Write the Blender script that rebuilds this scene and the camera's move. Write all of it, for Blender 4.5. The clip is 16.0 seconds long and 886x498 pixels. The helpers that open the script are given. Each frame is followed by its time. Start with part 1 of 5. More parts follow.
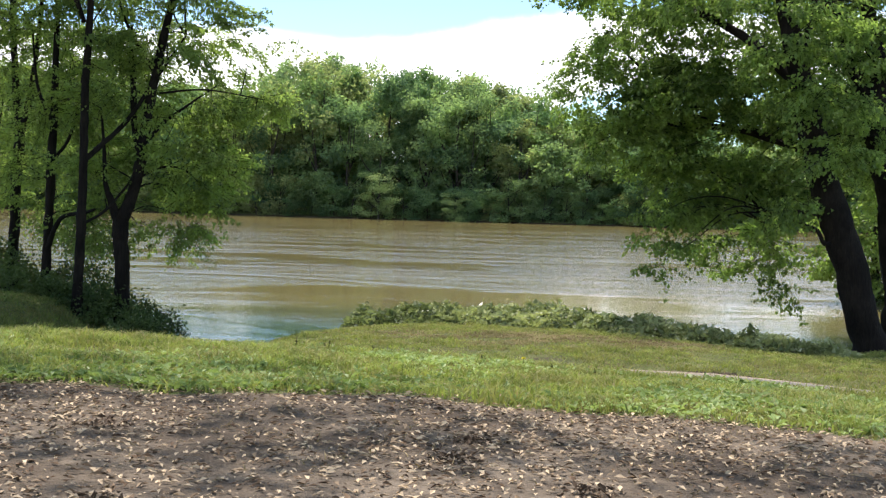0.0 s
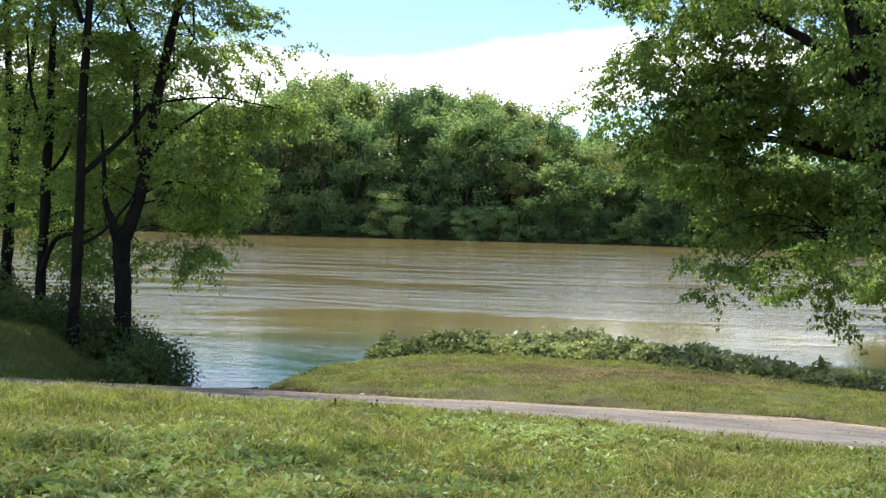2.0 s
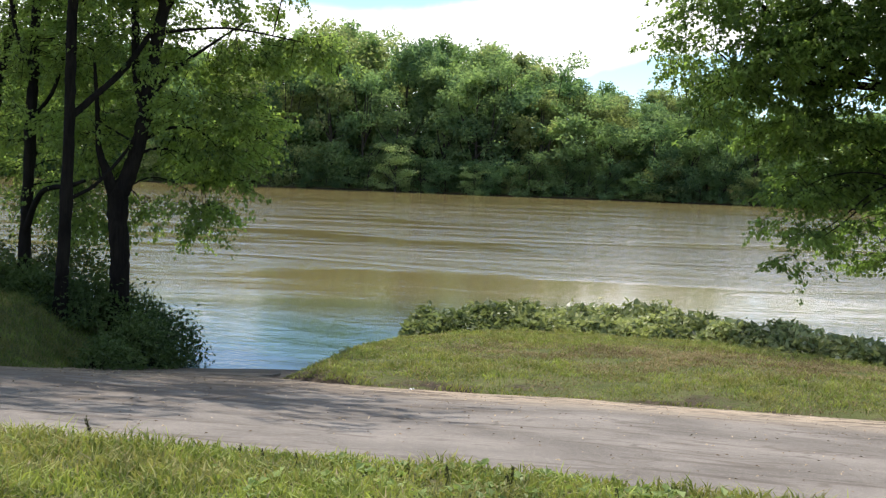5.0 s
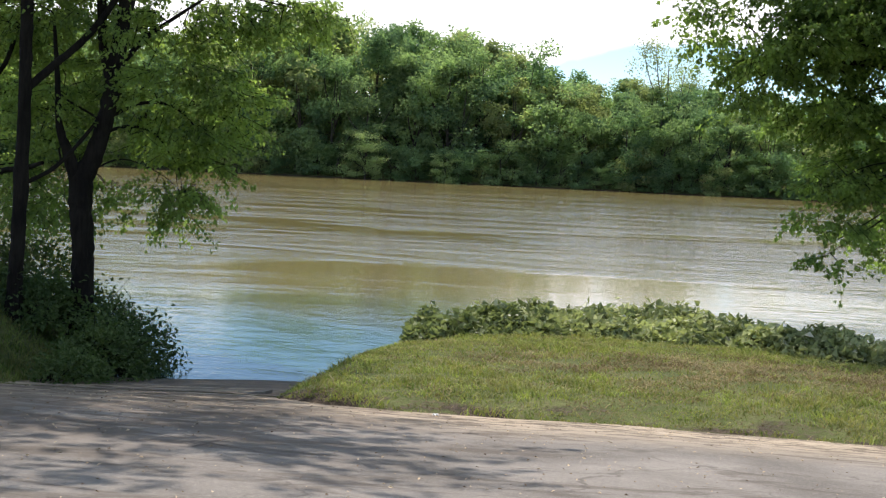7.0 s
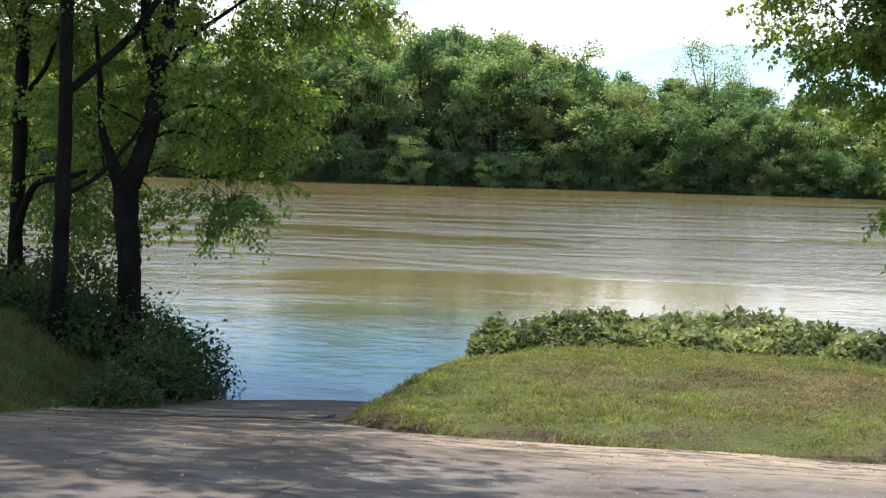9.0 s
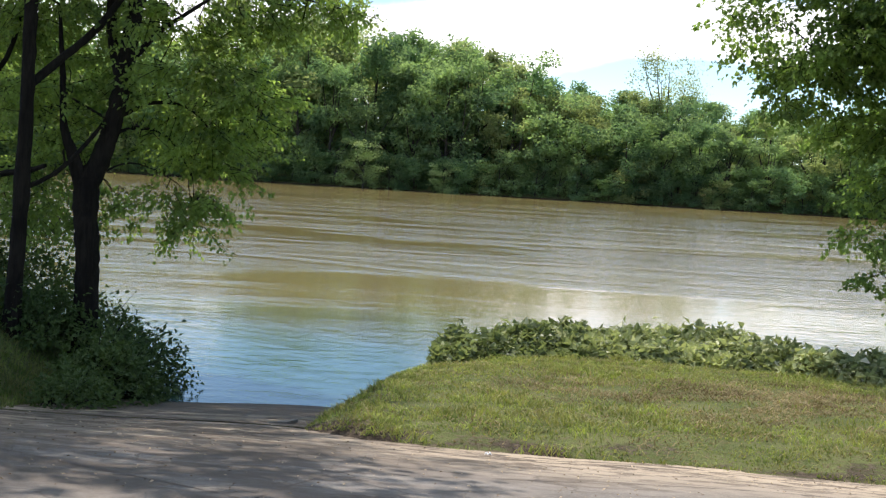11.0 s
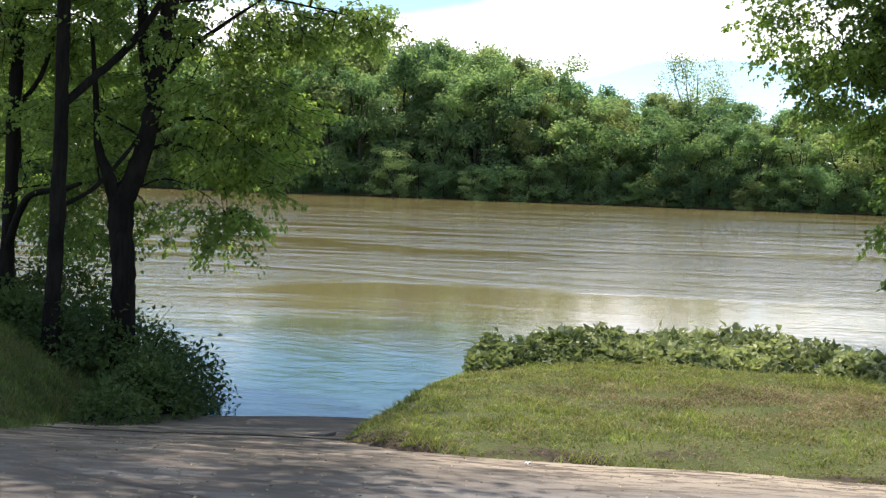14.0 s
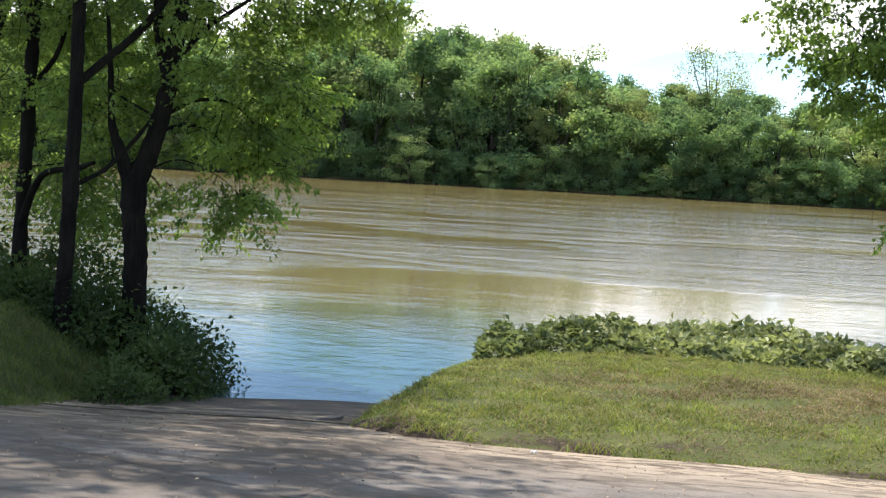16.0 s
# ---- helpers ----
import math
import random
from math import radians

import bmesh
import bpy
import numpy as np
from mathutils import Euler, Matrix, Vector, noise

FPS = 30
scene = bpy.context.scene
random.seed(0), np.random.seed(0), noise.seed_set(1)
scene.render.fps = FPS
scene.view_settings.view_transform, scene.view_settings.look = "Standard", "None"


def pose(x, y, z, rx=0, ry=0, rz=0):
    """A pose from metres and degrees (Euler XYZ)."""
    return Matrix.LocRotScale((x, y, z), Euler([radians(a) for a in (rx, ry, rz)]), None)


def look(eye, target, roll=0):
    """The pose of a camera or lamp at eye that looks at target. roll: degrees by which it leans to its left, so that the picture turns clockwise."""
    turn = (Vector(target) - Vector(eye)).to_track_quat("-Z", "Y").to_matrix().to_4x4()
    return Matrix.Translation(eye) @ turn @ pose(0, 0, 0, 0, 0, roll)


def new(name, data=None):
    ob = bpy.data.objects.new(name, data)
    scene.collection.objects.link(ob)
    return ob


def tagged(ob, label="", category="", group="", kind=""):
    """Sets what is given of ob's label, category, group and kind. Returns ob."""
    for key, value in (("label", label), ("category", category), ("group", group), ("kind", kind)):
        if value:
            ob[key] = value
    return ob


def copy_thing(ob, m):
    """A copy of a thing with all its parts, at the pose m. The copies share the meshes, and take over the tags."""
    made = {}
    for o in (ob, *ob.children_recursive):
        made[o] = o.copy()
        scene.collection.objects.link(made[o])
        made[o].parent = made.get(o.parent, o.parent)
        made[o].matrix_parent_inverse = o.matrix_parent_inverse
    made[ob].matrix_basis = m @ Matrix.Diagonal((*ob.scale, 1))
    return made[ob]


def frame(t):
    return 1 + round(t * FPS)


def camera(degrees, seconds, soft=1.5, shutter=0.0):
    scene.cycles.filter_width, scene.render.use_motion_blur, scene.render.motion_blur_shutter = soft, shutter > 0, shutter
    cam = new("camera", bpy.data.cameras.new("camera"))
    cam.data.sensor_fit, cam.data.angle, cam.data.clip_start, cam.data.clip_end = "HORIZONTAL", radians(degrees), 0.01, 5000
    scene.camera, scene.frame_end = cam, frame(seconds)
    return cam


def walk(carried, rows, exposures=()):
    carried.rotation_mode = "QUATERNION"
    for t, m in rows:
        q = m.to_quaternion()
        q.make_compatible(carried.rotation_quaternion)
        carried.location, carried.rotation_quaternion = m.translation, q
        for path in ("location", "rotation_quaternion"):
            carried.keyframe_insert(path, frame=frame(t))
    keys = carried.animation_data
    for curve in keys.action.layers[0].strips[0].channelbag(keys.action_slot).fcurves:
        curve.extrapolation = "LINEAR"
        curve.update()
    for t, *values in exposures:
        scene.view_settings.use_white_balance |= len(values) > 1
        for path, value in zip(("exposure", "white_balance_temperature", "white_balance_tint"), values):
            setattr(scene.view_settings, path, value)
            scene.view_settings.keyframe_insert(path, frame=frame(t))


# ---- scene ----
cam = camera(42.0, 16.0, 1.3)
PATH = [
    (0, (1.22, 8.215, 3.609), (1.058, 10.207, 3.527), 1.6),
    (0.5, (1.03, 8.867, 3.606), (0.817, 10.854, 3.526), 2.3),
    (1, (0.824, 9.565, 3.599), (0.544, 11.543, 3.511), 2.6),
    (1.5, (0.638, 10.197, 3.616), (0.356, 12.176, 3.567), -0.6),
    (2, (0.422, 10.765, 3.596), (0.247, 12.757, 3.546), 1.6),
    (2.5, (0.287, 11.379, 3.601), (0.175, 13.375, 3.533), 1.6),
    (3, (0.085, 11.938, 3.617), (0.057, 13.935, 3.507), 2.5),
    (3.5, (-0.072, 12.636, 3.603), (-0.037, 14.635, 3.549), 1.4),
    (4, (-0.324, 13.141, 3.592), (-0.364, 15.139, 3.513), 2.2),
    (4.5, (-0.544, 13.691, 3.606), (-0.592, 15.686, 3.486), 1.6),
    (5, (-0.767, 14.264, 3.58), (-0.944, 16.252, 3.45), 2.2),
    (5.2, (-0.839, 14.429, 3.609), (-1.011, 16.418, 3.489), 2.0),
    (7.5, (-1.951, 17.2, 3.472), (-2.053, 19.191, 3.321), 2.6),
    (8, (-2.129, 17.492, 3.479), (-2.244, 19.486, 3.389), 0.5),
    (8.5, (-2.148, 17.773, 3.445), (-2.335, 19.76, 3.31), 1.2),
    (9, (-2.153, 17.958, 3.434), (-2.346, 19.944, 3.291), 1.7),
    (11.5, (-2.4, 18.066, 3.434), (-2.49, 20.06, 3.306), 3.3),
    (12, (-2.367, 18.092, 3.427), (-2.449, 20.086, 3.299), 2.3),
    (12.5, (-2.363, 18.102, 3.435), (-2.402, 20.097, 3.295), 2.7),
    (13, (-2.364, 18.023, 3.454), (-2.35, 20.02, 3.345), 3.1),
    (13.5, (-2.376, 17.966, 3.467), (-2.397, 19.963, 3.361), 3.1),
    (14, (-2.42, 18.065, 3.456), (-2.582, 20.054, 3.336), 2.1),
    (14.5, (-2.401, 18.157, 3.417), (-2.684, 20.133, 3.288), 2.6),
    (15, (-2.371, 18.187, 3.404), (-2.659, 20.159, 3.237), 1.7),
    (15.5, (-2.358, 18.189, 3.422), (-2.608, 20.166, 3.25), 2.2),
    (16, (-2.373, 18.114, 3.449), (-2.56, 20.1, 3.305), 3.2),
]
EXPOSURES = [(t, stops, 6500, 15) for t, stops in ((0.0, 0.68), (1.0, 0.72), (2.0, 0.60), (3.0, 0.55), (5.0, 0.46), (7.5, 0.48), (9.0, 0.54), (12.0, 0.54), (14.0, 0.58), (15.0, 0.64), (16.0, 0.68))]
walk(cam, [(t, look(eye, target, roll)) for t, eye, target, roll in PATH], EXPOSURES)

# ---- world, sun, exposure ----
SUN_AZ, SUN_EL = radians(-26), radians(65)          # azimuth from +y towards +x, height
to_sun = Vector((math.sin(SUN_AZ) * math.cos(SUN_EL), math.cos(SUN_AZ) * math.cos(SUN_EL), math.sin(SUN_EL)))


def link(nt, a, b):
    nt.links.new(a, b)


def math_node(nt, op, a, b=None, c=None, clamp=False):
    n = nt.nodes.new("ShaderNodeMath")
    n.operation, n.use_clamp = op, clamp
    for i, v in enumerate((a, b, c)):
        if v is None:
            continue
        if isinstance(v, (int, float)):
            n.inputs[i].default_value = v
        else:
            link(nt, v, n.inputs[i])
    return n.outputs[0]


def smooth(nt, v, lo, hi):
    n = nt.nodes.new("ShaderNodeMapRange")
    n.interpolation_type = "SMOOTHSTEP"
    n.inputs["From Min"].default_value, n.inputs["From Max"].default_value = lo, hi
    link(nt, v, n.inputs["Value"])
    return n.outputs["Result"]


def noise_node(nt, vec, scale, detail=4.0, rough=0.55, dist=0.0):
    n = nt.nodes.new("ShaderNodeTexNoise")
    n.inputs["Scale"].default_value, n.inputs["Detail"].default_value = scale, detail
    n.inputs["Roughness"].default_value, n.inputs["Distortion"].default_value = rough, dist
    if vec is not None:
        link(nt, vec, n.inputs["Vector"])
    return n.outputs["Fac"]


def mix_col(nt, fac, a, b, mode="MIX"):
    n = nt.nodes.new("ShaderNodeMix")
    n.data_type, n.blend_type = "RGBA", mode
    for s, v in ((n.inputs[0], fac), (n.inputs[6], a), (n.inputs[7], b)):
        if isinstance(v, (int, float)):
            s.default_value = v
        elif isinstance(v, tuple):
            s.default_value = (*v, 1)
        else:
            link(nt, v, s)
    return n.outputs[2]


def make_world():
    w = bpy.data.worlds.new("sky")
    scene.world = w
    w.use_nodes = True
    nt = w.node_tree
    nt.nodes.clear()
    out = nt.nodes.new("ShaderNodeOutputWorld")
    sky = nt.nodes.new("ShaderNodeTexSky")
    sky.sky_type, sky.sun_disc = "NISHITA", False
    sky.sun_elevation, sky.sun_rotation = SUN_EL, SUN_AZ
    sky.air_density, sky.dust_density, sky.ozone_density = 0.8, 0.05, 1.4
    bg = nt.nodes.new("ShaderNodeBackground")
    bg.inputs["Strength"].default_value = 0.148
    link(nt, mix_col(nt, 1.0, sky.outputs[0], (0.91, 1.0, 0.98), "MULTIPLY"), bg.inputs["Color"])
    cloud = nt.nodes.new("ShaderNodeBackground")
    cloud.inputs["Color"].default_value = (0.97, 0.98, 1.0, 1)
    cloud.inputs["Strength"].default_value = 1.35
    co = nt.nodes.new("ShaderNodeTexCoord")
    sep = nt.nodes.new("ShaderNodeSeparateXYZ")
    link(nt, co.outputs["Generated"], sep.inputs[0])
    x, z = sep.outputs["X"], sep.outputs["Z"]
    n1 = noise_node(nt, co.outputs["Generated"], 4.0, 6, 0.6, 0.4)
    wob = math_node(nt, "MULTIPLY_ADD", n1, 0.06, -0.03)
    zz = math_node(nt, "ADD", z, wob)
    xx = math_node(nt, "ADD", x, wob)
    # a long bank of cloud over the far woods, with clear sky above it and a clear gap low down
    top = math_node(nt, "MULTIPLY_ADD", smooth(nt, xx, -0.18, 0.03), 0.020, 0.142)
    low = smooth(nt, math_node(nt, "SUBTRACT", top, zz), 0.0, 0.016)
    edge = math_node(nt, "MINIMUM", math_node(nt, "MULTIPLY_ADD", xx, 0.33, 0.078), 0.107)
    gap = smooth(nt, math_node(nt, "SUBTRACT", edge, zz), -0.002, 0.008)
    low = math_node(nt, "MULTIPLY", low, math_node(nt, "SUBTRACT", 1.0, gap))
    # unseen cloud overhead, added as fill light
    high = smooth(nt, noise_node(nt, co.outputs["Generated"], 2.3, 7, 0.6, 0.5), 0.44, 0.6)
    high = math_node(nt, "MULTIPLY", high, smooth(nt, zz, 0.5, 0.75))
    mask = math_node(nt, "MAXIMUM", low, math_node(nt, "MULTIPLY", high, 0.8))
    mx = nt.nodes.new("ShaderNodeMixShader")
    link(nt, mask, mx.inputs[0])
    link(nt, bg.outputs[0], mx.inputs[1])
    link(nt, cloud.outputs[0], mx.inputs[2])
    link(nt, mx.outputs[0], out.inputs["Surface"])


make_world()
sun = new("sun", bpy.data.lights.new("sun", "SUN"))
sun.data.energy, sun.data.angle, sun.data.color = 4.2, radians(0.6), (1.0, 0.935, 0.86)
sun.matrix_world = look(to_sun * 60, (0, 0, 0))


# ---- materials ----
def material(name):
    m = bpy.data.materials.new(name)
    m.use_nodes = True
    nt = m.node_tree
    nt.nodes.clear()
    out = nt.nodes.new("ShaderNodeOutputMaterial")
    return m, nt, out


def principled(nt, out, rough=0.8, spec=0.3):
    p = nt.nodes.new("ShaderNodeBsdfPrincipled")
    p.inputs["Roughness"].default_value = rough
    p.inputs["Specular IOR Level"].default_value = spec
    link(nt, p.outputs[0], out.inputs["Surface"])
    return p


def world_pos(nt):
    return nt.nodes.new("ShaderNodeNewGeometry").outputs["Position"]


def bump(nt, p, height, strength, dist):
    b = nt.nodes.new("ShaderNodeBump")
    b.inputs["Strength"].default_value, b.inputs["Distance"].default_value = strength, dist
    link(nt, height, b.inputs["Height"])
    link(nt, b.outputs[0], p.inputs["Normal"])


def leaf_material(name, dark, light, tip=None, translucent=0.4, rough=0.5, gloss=0.25, hue_scale=0.35, straw=None):
    m, nt, out = material(name)
    geo = nt.nodes.new("ShaderNodeNewGeometry")
    info = nt.nodes.new("ShaderNodeObjectInfo")
    big = noise_node(nt, geo.outputs["Position"], hue_scale, 3)
    f = math_node(nt, "MULTIPLY_ADD", geo.outputs["Random Per Island"], 0.55, -0.2)
    f = math_node(nt, "ADD", f, smooth(nt, big, 0.35, 0.7))
    f = math_node(nt, "MULTIPLY_ADD", info.outputs["Random"], 0.45, f)
    f = math_node(nt, "MULTIPLY", f, 0.8, clamp=True)
    col = mix_col(nt, f, dark, light)
    if tip:
        col = mix_col(nt, smooth(nt, geo.outputs["Random Per Island"], 0.93, 0.97), col, tip)
    if straw:
        dry = math_node(nt, "MULTIPLY_ADD", geo.outputs["Random Per Island"], 0.35, noise_node(nt, geo.outputs["Position"], 1.5, 5, 0.65))
        col = mix_col(nt, math_node(nt, "MULTIPLY", smooth(nt, dry, 0.56, 0.82), 0.6), col, straw)
    p = nt.nodes.new("ShaderNodeBsdfPrincipled")
    p.inputs["Roughness"].default_value, p.inputs["Specular IOR Level"].default_value = rough, gloss
    link(nt, col, p.inputs["Base Color"])
    tr = nt.nodes.new("ShaderNodeBsdfTranslucent")
    link(nt, mix_col(nt, 1.0, col, (1.15, 1.18, 0.72), "MULTIPLY"), tr.inputs["Color"])
    mx = nt.nodes.new("ShaderNodeMixShader")
    mx.inputs[0].default_value = translucent
    link(nt, p.outputs[0], mx.inputs[1])
    link(nt, tr.outputs[0], mx.inputs[2])
    link(nt, mx.outputs[0], out.inputs["Surface"])
    return m


def bark_material(name, dark, light):
    m, nt, out = material(name)
    p = principled(nt, out, 0.9, 0.15)
    pos = world_pos(nt)
    mp = nt.nodes.new("ShaderNodeMapping")
    mp.inputs["Scale"].default_value = (1, 1, 0.18)
    link(nt, pos, mp.inputs["Vector"])
    n = noise_node(nt, mp.outputs[0], 22, 5, 0.6, 0.6)
    big = noise_node(nt, pos, 1.6, 3)
    f = math_node(nt, "MULTIPLY_ADD", big, 0.6, math_node(nt, "MULTIPLY", n, 0.6))
    link(nt, mix_col(nt, smooth(nt, f, 0.4, 0.85), dark, light), p.inputs["Base Color"])
    bump(nt, p, n, 0.9, 0.03)
    return m


def ground_material():
    m, nt, out = material("ground_soil_and_turf")
    p = principled(nt, out, 0.95, 0.1)
    pos = world_pos(nt)
    dirt = nt.nodes.new("ShaderNodeAttribute")
    dirt.attribute_name = "dirt"
    d = dirt.outputs["Fac"]
    n1 = noise_node(nt, pos, 1.1, 5, 0.6)
    n2 = noise_node(nt, pos, 14, 4, 0.6)
    n3 = noise_node(nt, pos, 60, 2, 0.6)
    soil = mix_col(nt, smooth(nt, n1, 0.35, 0.68), (0.112, 0.088, 0.063), (0.222, 0.180, 0.130))
    n5 = noise_node(nt, pos, 4.5, 6, 0.68, 0.5)
    soil = mix_col(nt, math_node(nt, "MULTIPLY", smooth(nt, n5, 0.5, 0.64), 0.65), soil, (0.075, 0.058, 0.043))
    soil = mix_col(nt, math_node(nt, "MULTIPLY", smooth(nt, n2, 0.5, 0.72), 0.6), soil, (0.06, 0.047, 0.035))
    soil = mix_col(nt, math_node(nt, "MULTIPLY", smooth(nt, n3, 0.55, 0.75), 0.35), soil, (0.27, 0.225, 0.17))
    damp = nt.nodes.new("ShaderNodeAttribute")
    damp.attribute_name = "damp"
    wet_soil = mix_col(nt, smooth(nt, n2, 0.4, 0.65), (0.042, 0.033, 0.024), (0.115, 0.092, 0.066))
    soil = mix_col(nt, damp.outputs["Fac"], soil, wet_soil)
    turf = mix_col(nt, smooth(nt, n1, 0.3, 0.7), (0.078, 0.100, 0.032), (0.140, 0.155, 0.058))
    turf = mix_col(nt, smooth(nt, n2, 0.45, 0.8), turf, (0.15, 0.125, 0.075))
    edge = math_node(nt, "ADD", d, math_node(nt, "MULTIPLY_ADD", n1, 0.7, -0.35))
    edge = math_node(nt, "ADD", edge, math_node(nt, "MULTIPLY_ADD", n2, 0.4, -0.2))
    link(nt, mix_col(nt, smooth(nt, edge, 0.42, 0.6), turf, soil), p.inputs["Base Color"])
    h = math_node(nt, "ADD", n2, math_node(nt, "MULTIPLY", n3, 0.4))
    bump(nt, p, h, 1.0, 0.05)
    return m


def road_material():
    m, nt, out = material("weathered_pavement")
    p = principled(nt, out, 0.9, 0.2)
    pos = world_pos(nt)
    n1 = noise_node(nt, pos, 0.7, 5, 0.62, 0.5)
    n2 = noise_node(nt, pos, 9, 4, 0.6)
    n3 = noise_node(nt, pos, 130, 2, 0.7)
    col = mix_col(nt, smooth(nt, n1, 0.32, 0.7), (0.13, 0.119, 0.102), (0.235, 0.216, 0.187))
    col = mix_col(nt, math_node(nt, "MULTIPLY", smooth(nt, n2, 0.5, 0.78), 0.45), col, (0.15, 0.13, 0.11))
    col = mix_col(nt, math_node(nt, "MULTIPLY", smooth(nt, n3, 0.5, 0.8), 0.5), col, (0.46, 0.42, 0.36))
    n4 = noise_node(nt, pos, 34, 3, 0.7)
    col = mix_col(nt, math_node(nt, "MULTIPLY", smooth(nt, n4, 0.56, 0.68), 0.45), col, (0.075, 0.066, 0.056))
    col = mix_col(nt, math_node(nt, "MULTIPLY", smooth(nt, n4, 0.44, 0.32), 0.35), col, (0.38, 0.35, 0.30))
    sand = nt.nodes.new("ShaderNodeAttribute")
    sand.attribute_name = "sand"
    s = math_node(nt, "MULTIPLY", sand.outputs["Fac"], smooth(nt, math_node(nt, "ADD", n1, math_node(nt, "MULTIPLY", n2, 0.5)), 0.38, 0.66))
    col = mix_col(nt, s, col, (0.41, 0.34, 0.245))
    bm_ = nt.nodes.new("ShaderNodeMapping")
    bm_.inputs["Scale"].default_value = (0.45, 1.3, 1)
    link(nt, pos, bm_.inputs["Vector"])
    # damp brown blotches in the sand, widened to stand for dark shadows too
    blot = smooth(nt, noise_node(nt, bm_.outputs[0], 3.6, 6, 0.68, 1.2), 0.49, 0.57)
    col = mix_col(nt, math_node(nt, "MULTIPLY", math_node(nt, "MULTIPLY", sand.outputs["Fac"], blot), 0.9), col, (0.085, 0.066, 0.048))
    mp = nt.nodes.new("ShaderNodeMapping")
    mp.inputs["Scale"].default_value = (0.45, 1.2, 1)
    link(nt, pos, mp.inputs["Vector"])
    stain = smooth(nt, noise_node(nt, mp.outputs[0], 1.9, 7, 0.68, 0.8), 0.53, 0.64)
    col = mix_col(nt, math_node(nt, "MULTIPLY", stain, 0.6), col, (0.085, 0.070, 0.054))
    vor = nt.nodes.new("ShaderNodeTexVoronoi")
    vor.feature = "DISTANCE_TO_EDGE"
    vor.inputs["Scale"].default_value = 0.55
    wv = nt.nodes.new("ShaderNodeVectorMath")
    wv.operation = "MULTIPLY_ADD"
    wn = nt.nodes.new("ShaderNodeTexNoise")
    wn.inputs["Scale"].default_value, wn.inputs["Detail"].default_value = 1.6, 5
    link(nt, pos, wn.inputs["Vector"])
    link(nt, wn.outputs["Color"], wv.inputs[0])
    wv.inputs[1].default_value = (0.9, 0.9, 0)
    link(nt, pos, wv.inputs[2])
    link(nt, wv.outputs[0], vor.inputs["Vector"])
    hair = math_node(nt, "MULTIPLY", smooth(nt, vor.outputs["Distance"], 0.010, 0.002), smooth(nt, n1, 0.42, 0.58))
    col = mix_col(nt, math_node(nt, "MULTIPLY", hair, 0.55), col, (0.07, 0.06, 0.05))
    # brown silt film on the ramp, which also carries shade in its colour
    silt_shade = nt.nodes.new("ShaderNodeAttribute")
    silt_shade.attribute_name = "silt_shade"
    film = math_node(nt, "MULTIPLY", silt_shade.outputs["Fac"], smooth(nt, noise_node(nt, mp.outputs[0], 2.6, 6, 0.7, 0.6), 0.36, 0.56))
    col = mix_col(nt, math_node(nt, "MULTIPLY", film, 0.7), col, (0.105, 0.082, 0.060))
    wet = nt.nodes.new("ShaderNodeAttribute")
    wet.attribute_name = "wet"
    wf = smooth(nt, math_node(nt, "ADD", wet.outputs["Fac"], math_node(nt, "MULTIPLY_ADD", n2, 0.4, -0.2)), 0.4, 0.6)
    col = mix_col(nt, math_node(nt, "MULTIPLY", wf, 0.7), col, (0.10, 0.088, 0.072))
    link(nt, col, p.inputs["Base Color"])
    bump(nt, p, math_node(nt, "ADD", n3, n2), 0.5, 0.008)
    return m


